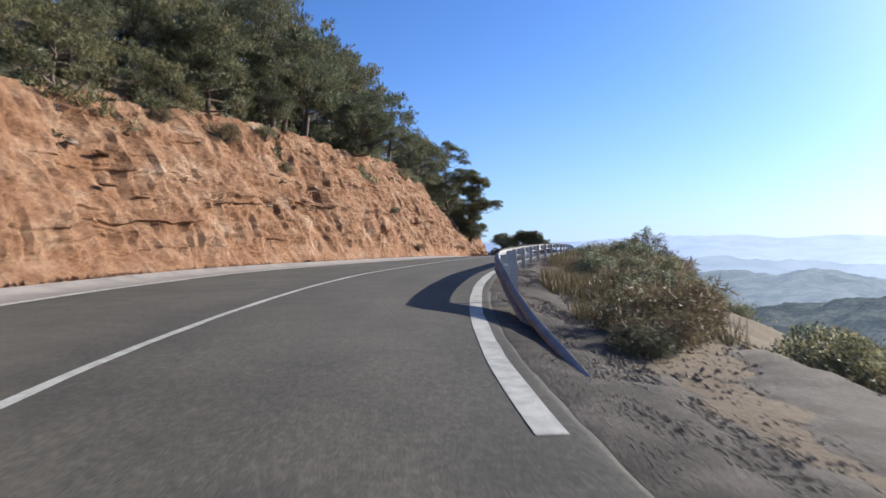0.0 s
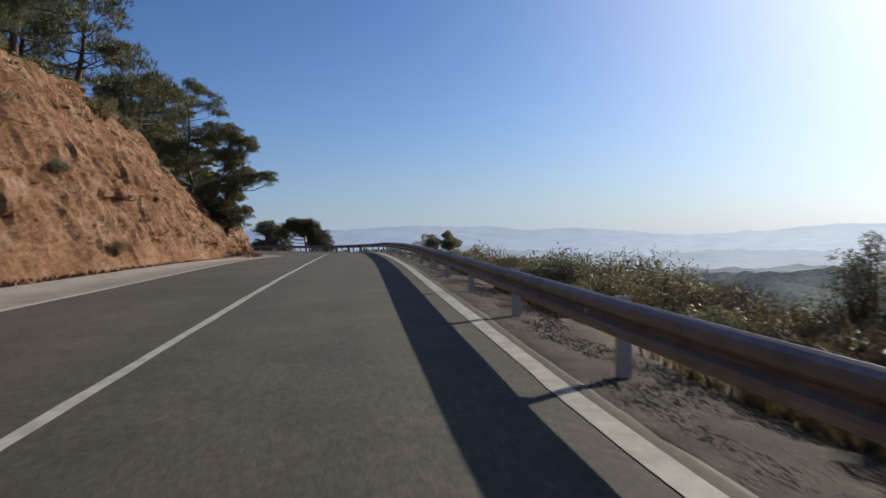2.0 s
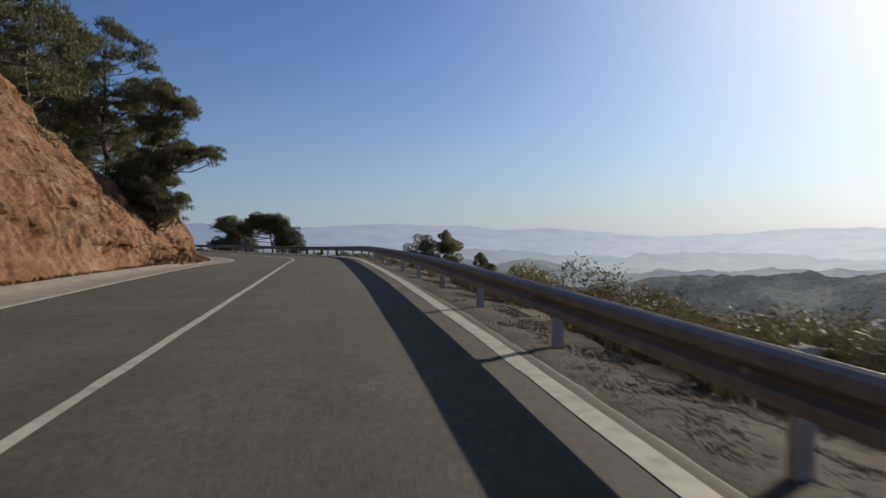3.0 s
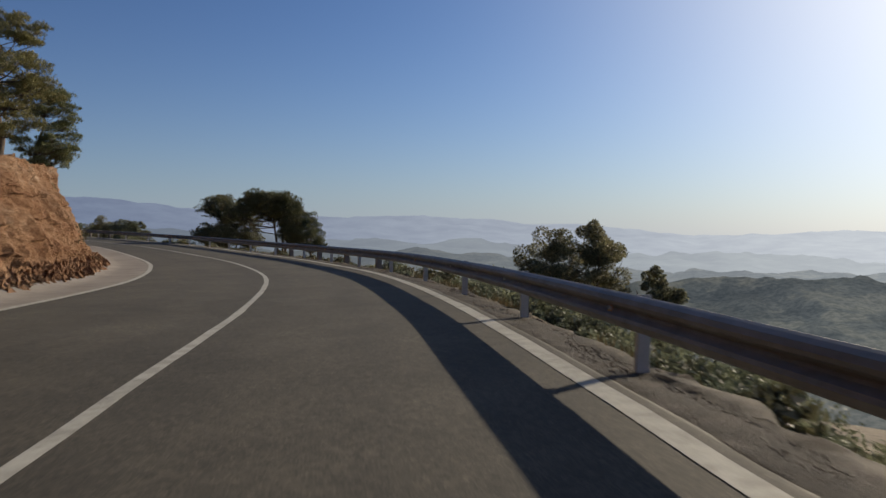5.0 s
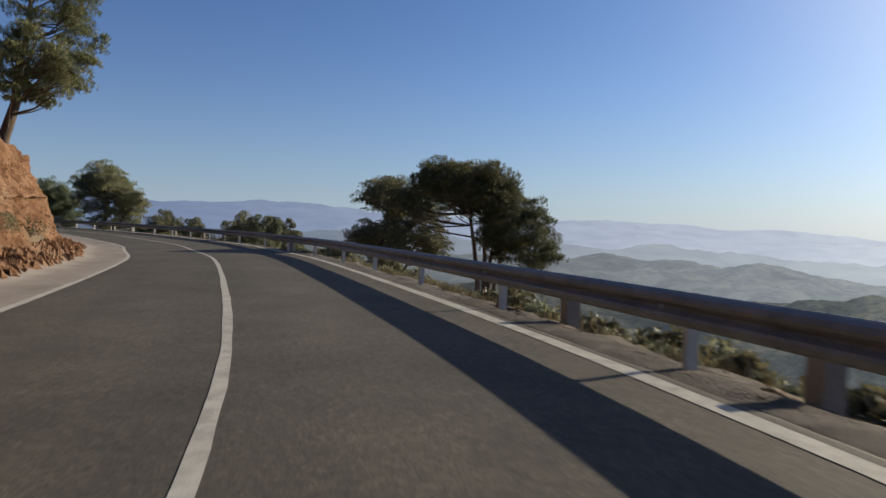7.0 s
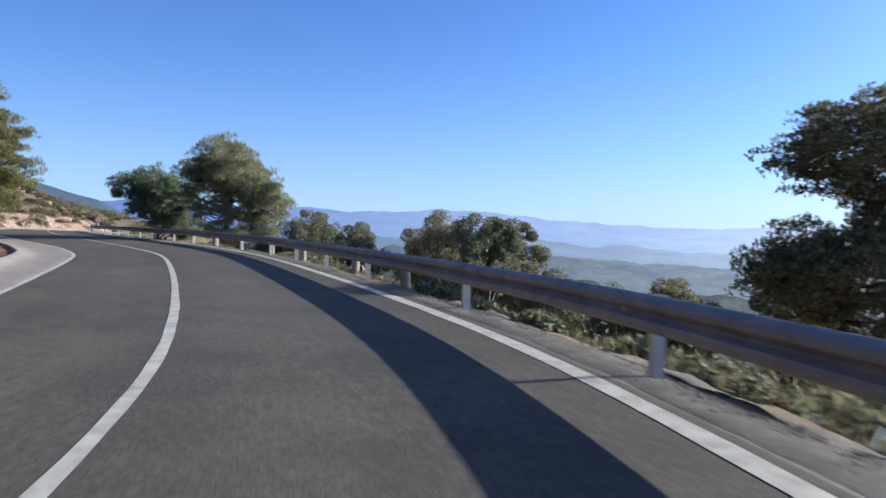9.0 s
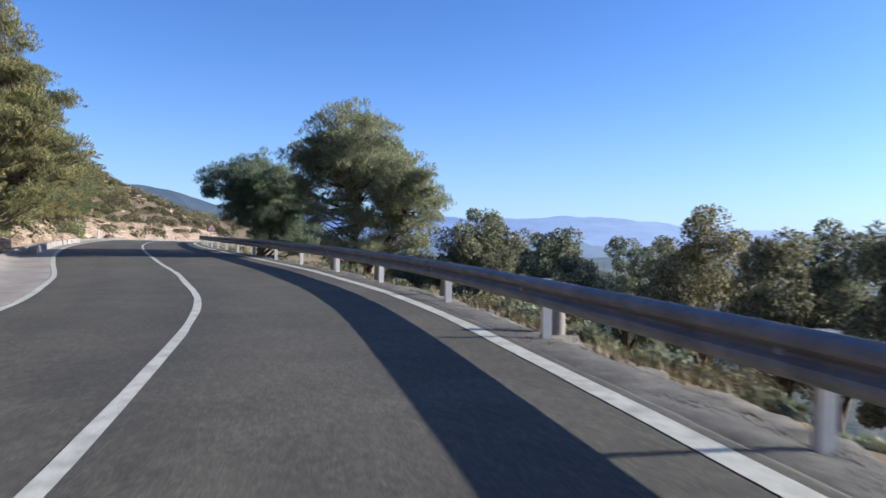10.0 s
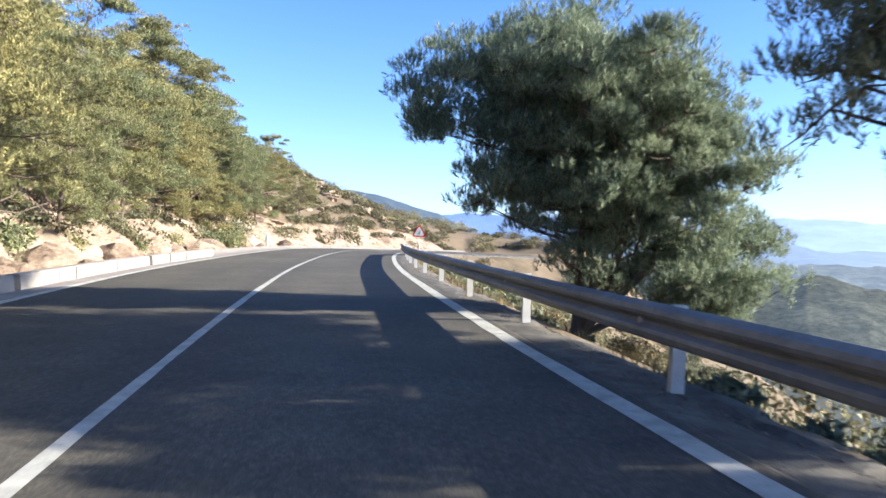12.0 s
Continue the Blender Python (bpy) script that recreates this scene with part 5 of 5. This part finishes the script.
thicket("scrub", 46, (31, 60), (6.0, 8.6), 0.72, scrub_kinds[2][1], 47, "brown twiggy scrub beside the guardrail", 1.0, 700, 1.0)
thicket("scrub", 40, (31, 60), (6.2, 9.0), 0.66, scrub_kinds[0][1], 48, "grey-green scrub beside the guardrail", 1.0, 600, 1.0)
def hill_scrub(n, x_range, y_range, size, head, seed, label, leaves):
    """Scrub on the open ground past the end of the road."""
    r = np.random.RandomState(seed)
    co = np.empty(len(head.vertices) * 3, dtype=np.float32)
    head.vertices.foreach_get("co", co)
    tri = co.reshape(-1, 3, 3)
    out = []
    for x, y, sc, a in zip(r.uniform(*x_range, n), r.uniform(*y_range, n), size * r.uniform(0.5, 1.3, n), r.uniform(0, 6.28, n)):
        pick = tri[r.choice(len(tri), leaves, replace=False)] * np.float32(sc)
        mid = pick.mean(1, keepdims=True)
        pick = mid + (pick - mid) * np.float32(2.4 / sc)
        q = np.stack([pick[..., 0] * math.cos(a) - pick[..., 1] * math.sin(a), pick[..., 0] * math.sin(a) + pick[..., 1] * math.cos(a), pick[..., 2]], -1)
        if float(np.abs(road_coords(np.array([x]), np.array([y]))[1][0])) > 6.5:
            out.append(q + np.array([x, y, ground_z(x, y) - 0.1]))
    tagged(new("scrub", tri_mesh("scrub", np.concatenate(out), head.materials[0])), label, "scrub", kind="stuff")


hill_scrub(300, (-165, -112), (176, 225), 0.95, scrub_kinds[0][1], 51, "grey-green scrub on the open ground past the bend", 320)
hill_scrub(120, (-165, -112), (176, 225), 1.3, scrub_kinds[1][1], 52, "dark bushes on the open ground past the bend", 380)
# tufts clinging to the face
for s0, f, sc, k in [(50.5, 0.45, 0.55, 1), (52.5, 0.10, 0.5, 2), (30, 0.86, 0.8, 0), (34, 0.9, 0.7, 1), (84.5, 0.12, 0.45, 2), (100, 0.03, 0.5, 2), (26, 0.92, 0.6, 0), (62, 0.9, 0.8, 3), (66, 0.95, 0.9, 1)]:
    foot, high, run, rise = (float(v) for v in cut_at(s0))
    x, y, z = on_road(s0, -foot - run * f ** 1.2 + 0.1)
    put_shrub(k, x, y, sc, rr.uniform(0, 360), 0.3, z + high * f)

# evergreen oaks below the road
OAKS = "evergreen oaks below the road"


def oak(seed, height, radius):
    r = np.random.RandomState(seed)
    _, head = shrub(seed, radius, height * 0.75, int(21000 * min(1.8, max(1.0, height / 4))), OAK, 0.056, 64, lump=(0.14, 0.29), tall=0.8)
    co = np.empty(len(head.vertices) * 3, dtype=np.float32)
    head.vertices.foreach_get("co", co)
    co = co.reshape(-1, 3)
    co[:, 2] += height * 0.28
    head.vertices.foreach_set("co", co.ravel())
    tubes = [tube([(0, 0, -1.0), (0.05, 0, height * 0.3), (0, 0.1, height * 0.6)], [0.14, 0.11, 0.06], 7)]
    for k in range(16):
        a = r.uniform(0, 6.28)
        tubes.append(tube([(0.03, 0.03, height * r.uniform(0.25, 0.5)), (math.cos(a) * radius * 0.4, math.sin(a) * radius * 0.4, height * 0.6), (math.cos(a) * radius * 0.8, math.sin(a) * radius * 0.8, height * r.uniform(0.6, 0.85))], [0.06, 0.04, 0.01], 5))
    return mesh_from("trunk", *joined(tubes), BARK, True), head


def single_oak(seed, x, y, top_over_road, radius, label):
    gz = ground_z(x, y)
    _, _, rz = road_coords(np.array([x]), np.array([y]))
    plant_tree("oak_tree", oak(seed, float(rz[0]) + top_over_road - gz, radius), (x, y, gz), label, "oak tree", OAKS)


OAK_SPOTS = [(-10.3, 93.6, 1.35, 1.45), (-8.3, 95.1, 1.95, 1.5), (-5.5, 96.3, 0.1, 1.2), (-56.4, 153.0, 1.9, 2.2), (-49.4, 144.4, 2.0, 1.6), (-63.4, 151.2, 1.8, 1.7), (-62.8, 154.6, 1.5, 1.5),
             (-42.0, 141.0, 0.2, 1.3), (-59.5, 150.5, 1.0, 1.6), (-46.5, 144.0, -0.5, 1.6), (-67.8, 158.0, 1.7, 1.8), (-53.0, 148.6, 1.2, 1.6), (-62.0, 160.0, 1.2, 2.0), (-43.8, 142.5, -0.8, 1.7), (-58.6, 156.5, 1.3, 1.9), (-52.5, 151.8, 1.4, 1.8),
             (-60.5, 147.4, -0.2, 1.2), (-66.0, 151.0, 0.2, 1.4), (-50.4, 150.2, 1.2, 1.7), (-55.5, 158.0, 1.2, 2.2), (-45.0, 147.0, -1.0, 2.0), (-39.0, 143.0, 0.8, 1.8)]
for k, (x, y, top, rad) in enumerate(OAK_SPOTS):
    single_oak(100 + k, x, y, top, rad, "dark evergreen oak rising from the slope below the road")

# ---------------------------------------------------------------- rocks
def rock_mesh(seed, material=BOULDER):
    r = np.random.RandomState(seed)
    bm = bmesh.new()
    bmesh.ops.create_icosphere(bm, subdivisions=2, radius=1)
    for v in bm.verts:
        c = np.array(v.co)
        cut = 1.0
        for n in unit(np.random.RandomState(seed + 3), 9):
            k = float(np.dot(c, n))
            if k > 0.62:
                cut = min(cut, 0.62 / k)
        v.co = Vector(c * cut * np.array([1.15, 0.85, 0.72])) * (1 + 0.06 * r.normal())
    return from_bm("boulder", bm, material)


pale_rocks = [rock_mesh(k) for k in range(4)]
red_rocks = [rock_mesh(20 + k, CLIFF) for k in range(3)]


def put_rock(me, x, y, size, label, group):
    ob = new("boulder", me)
    ob.matrix_basis = pose(x, y, ground_z(x, y) + size * 0.2, rr.uniform(-15, 15), rr.uniform(-15, 15), rr.uniform(0, 360)) @ Matrix.Scale(size, 4)
    tagged(ob, label, "boulder", group)


for k in range(130):
    s0 = rr.uniform(166, 220)
    d = -(5.7 + rr.uniform(0, 1) ** 1.8 * 6)
    x, y, _ = on_road(s0, d)
    put_rock(pale_rocks[k % 4], x, y, rr.uniform(0.4, 1.0) ** 2 * 0.85, "pale weathered sandstone boulder on the bank", "boulders on the bank")
outcrop = []
for k in range(420):
    x, y, _ = on_road(rr.uniform(206, 258), -(6.8 + rr.uniform(0, 36)))
    m = pose(x, y, ground_z(x, y) + 0.05, rr.uniform(-15, 15), rr.uniform(-15, 15), rr.uniform(0, 360)) @ Matrix.Diagonal((rr.uniform(0.25, 1.0), rr.uniform(0.25, 0.9), rr.uniform(0.2, 0.6), 1))
    me = pale_rocks[k % 4]
    at = [m @ v.co for v in me.vertices]
    outcrop += [[tuple(at[q]) for q in p.vertices] for p in me.polygons]
tagged(new("rock_outcrops", tri_mesh("rock_outcrops", np.array(outcrop), BOULDER)), "pale broken sandstone outcrops over the scrubby hill", "rocks", kind="stuff")
for k in range(70):
    s0 = rr.uniform(6, 125)
    d = -(5.5 + rr.uniform(0, 0.8))
    x, y, _ = on_road(s0, d)
    put_rock(red_rocks[k % 3], x, y, rr.uniform(0.10, 0.24), "fallen reddish rock at the foot of the cut", "fallen rocks")
p = on_road(31.0, -5.45)
put_rock(red_rocks[0], p[0], p[1], 0.38, "large fallen reddish rock at the foot of the cut", "fallen rocks")
for s0, size in ((34, 0.9), (40, 0.7), (43.5, 0.6)):
    foot, high, run, rise = (float(v) for v in cut_at(s0))
    p = on_road(s0, -foot - run - 0.2)
    put_rock(pale_rocks[2], p[0], p[1], size, "pale boulder on the brow of the cut", "boulders on the brow")


for k in range(92):
    s0 = 10 + k * 0.7 + rr.uniform(-0.5, 0.5)
    foot, high, run, rise = (float(v) for v in cut_at(s0))
    h = 2.55 + 0.012 * (s0 - 20) + rr.uniform(-0.2, 0.2) + (rr.choice([0, 0, 0, 0, 1.3, -0.9, 2.2]))
    f = h / high
    x, y, z = on_road(s0, -foot - run * (0.22 * f + 0.78 * f ** 1.25) + rr.uniform(-0.15, 0.05))
    ob = new("boulder", red_rocks[k % 3] if k % 3 else pale_rocks[k % 4])
    ob.matrix_basis = pose(x, y, z + h - 0.05, rr.uniform(-5, 5), rr.uniform(-5, 5), heading(s0) + 90 + rr.uniform(-14, 14)) @ Matrix.Diagonal((rr.uniform(0.18, 0.62), rr.uniform(0.20, 0.30), rr.uniform(0.07, 0.17), 1))
    tagged(ob, "flat reddish sandstone rock jutting from the cut face" if k % 3 else "flat pale sandstone rock jutting from the cut face", "boulder", "rocks in the cut face")


# ---------------------------------------------------------------- grass and rubble, uncounted
def grass(name, n, s_range, d_range, height, material, seed, label, bias=1.0):
    r = np.random.RandomState(seed)
    s = r.uniform(*s_range, n)
    clump = np.round(s * 1.6) / 1.6 + r.normal(0, 0.3, n)
    d = d_range[0] + (d_range[1] - d_range[0]) * r.uniform(0, 1, n) ** bias
    keep = fbm(s * 0.35, d * 0.5, seed) > -0.15
    s, d = clump[keep], d[keep]
    p = on_road(s, d)
    p[:, 2] = ground_height(p[:, 0], p[:, 1]) - 0.02
    m = len(p)
    a = r.uniform(0, 6.28, m)
    h = height * r.uniform(0.4, 1.2, m)
    side = np.stack([np.cos(a), np.sin(a), a * 0], 1) * r.uniform(0.006, 0.014, m)[:, None]
    tip = p + np.stack([r.normal(0, 0.22, m) * h, r.normal(0, 0.22, m) * h, h], 1)
    tagged(new(name, tri_mesh(name, np.stack([p - side, p + side, tip], 1), material)), label, "grass", kind="stuff")


grass("dry_grass", 42000, (7.2, 62), (4.5, 6.4), 0.42, STRAW, 3, "tall dry straw-coloured grass behind the guardrail", 1.4)
grass("dry_grass", 36000, (66, 205), (4.15, 7.5), 0.17, STRAW, 4, "short dry grass on the slope edge", 1.6)
grass("dry_grass", 26000, (160, 240), (-12, -5.3), 0.30, STRAW, 5, "short dry grass on the uphill bank")
grass("dry_grass", 12000, (10, 150), (-6.6, -5.1), 0.22, STRAW, 6, "thin dry grass along the foot of the cut")


def rubble(name, n, s_range, d_range, size, material, seed, label, lift=None):
    r = np.random.RandomState(seed)
    s, d = r.uniform(*s_range, n), r.uniform(*d_range, n)
    p = on_road(s, d)
    p[:, 2] = (ground_height(p[:, 0], p[:, 1]) if lift is None else p[:, 2] + (np.interp(d, *lift) if isinstance(lift, tuple) else lift))
    tet = np.array([(1, 0, -0.4), (-0.5, 0.87, -0.4), (-0.5, -0.87, -0.4), (0, 0, 0.7)])
    turn = r.uniform(0, 6.28, n)
    sc = size * r.uniform(0.3, 1.0, n) ** 2
    jit = 1 + 0.3 * r.normal(size=(n, 4, 1))
    v = tet[None] * jit
    c, sn = np.cos(turn)[:, None], np.sin(turn)[:, None]
    v = np.stack([v[..., 0] * c - v[..., 1] * sn, v[..., 0] * sn + v[..., 1] * c, v[..., 2]], -1) * sc[:, None, None] + p[:, None, :]
    tris = np.concatenate([v[:, f] for f in ([0, 1, 3], [1, 2, 3], [2, 0, 3])])
    tagged(new(name, tri_mesh(name, tris, material)), label, "rubble", kind="stuff")


rubble("gravel", 22000, (2, 64), (3.5, 4.6), 0.022, PEBBLE, 8, "loose gravel on the shoulder", ([3.7, 4.15, 4.35, 4.6], [-0.02, -0.045, -0.07, -0.15]))
rubble("gravel", 42000, (1, 64), (3.5, 4.7), 0.018, PEBBLE, 13, "loose pale gravel scattered over the shoulder", ([3.66, 3.95, 4.15, 4.35, 4.7], [-0.015, -0.025, -0.04, -0.065, -0.18]))
rubble("gravel", 40000, (66, 196), (3.5, 4.1), 0.018, PEBBLE, 14, "loose pale grit scattered over the shoulder", ([3.5, 3.8, 3.98, 4.1], [-0.012, -0.022, -0.045, -0.08]))
rubble("rubble", 5000, (8, 150), (-6.4, -5.0), 0.11, CLIFF, 9, "small fallen stones along the foot of the cut", 0.08)
rubble("rubble", 4200, (76, 132), (-5.8, -4.72), 0.17, CLIFF, 12, "fallen reddish stones spilling onto the gutter", ([-5.8, -5.2, -4.9, -4.72], [0.5, 0.26, 0.14, 0.08]))
rubble("rubble", 5000, (160, 215), (-9, -5.3), 0.16, BOULDER, 10, "small pale stones on the uphill bank")
rubble("gravel", 26000, (1, 20), (4.2, 10.5), 0.03, PEBBLE, 15, "small grey stones scattered over the bare earth")
grass("dry_grass", 8000, (5, 22), (5.2, 10.5), 0.13, STRAW, 7, "thin dry grass on the bare earth beside the track")
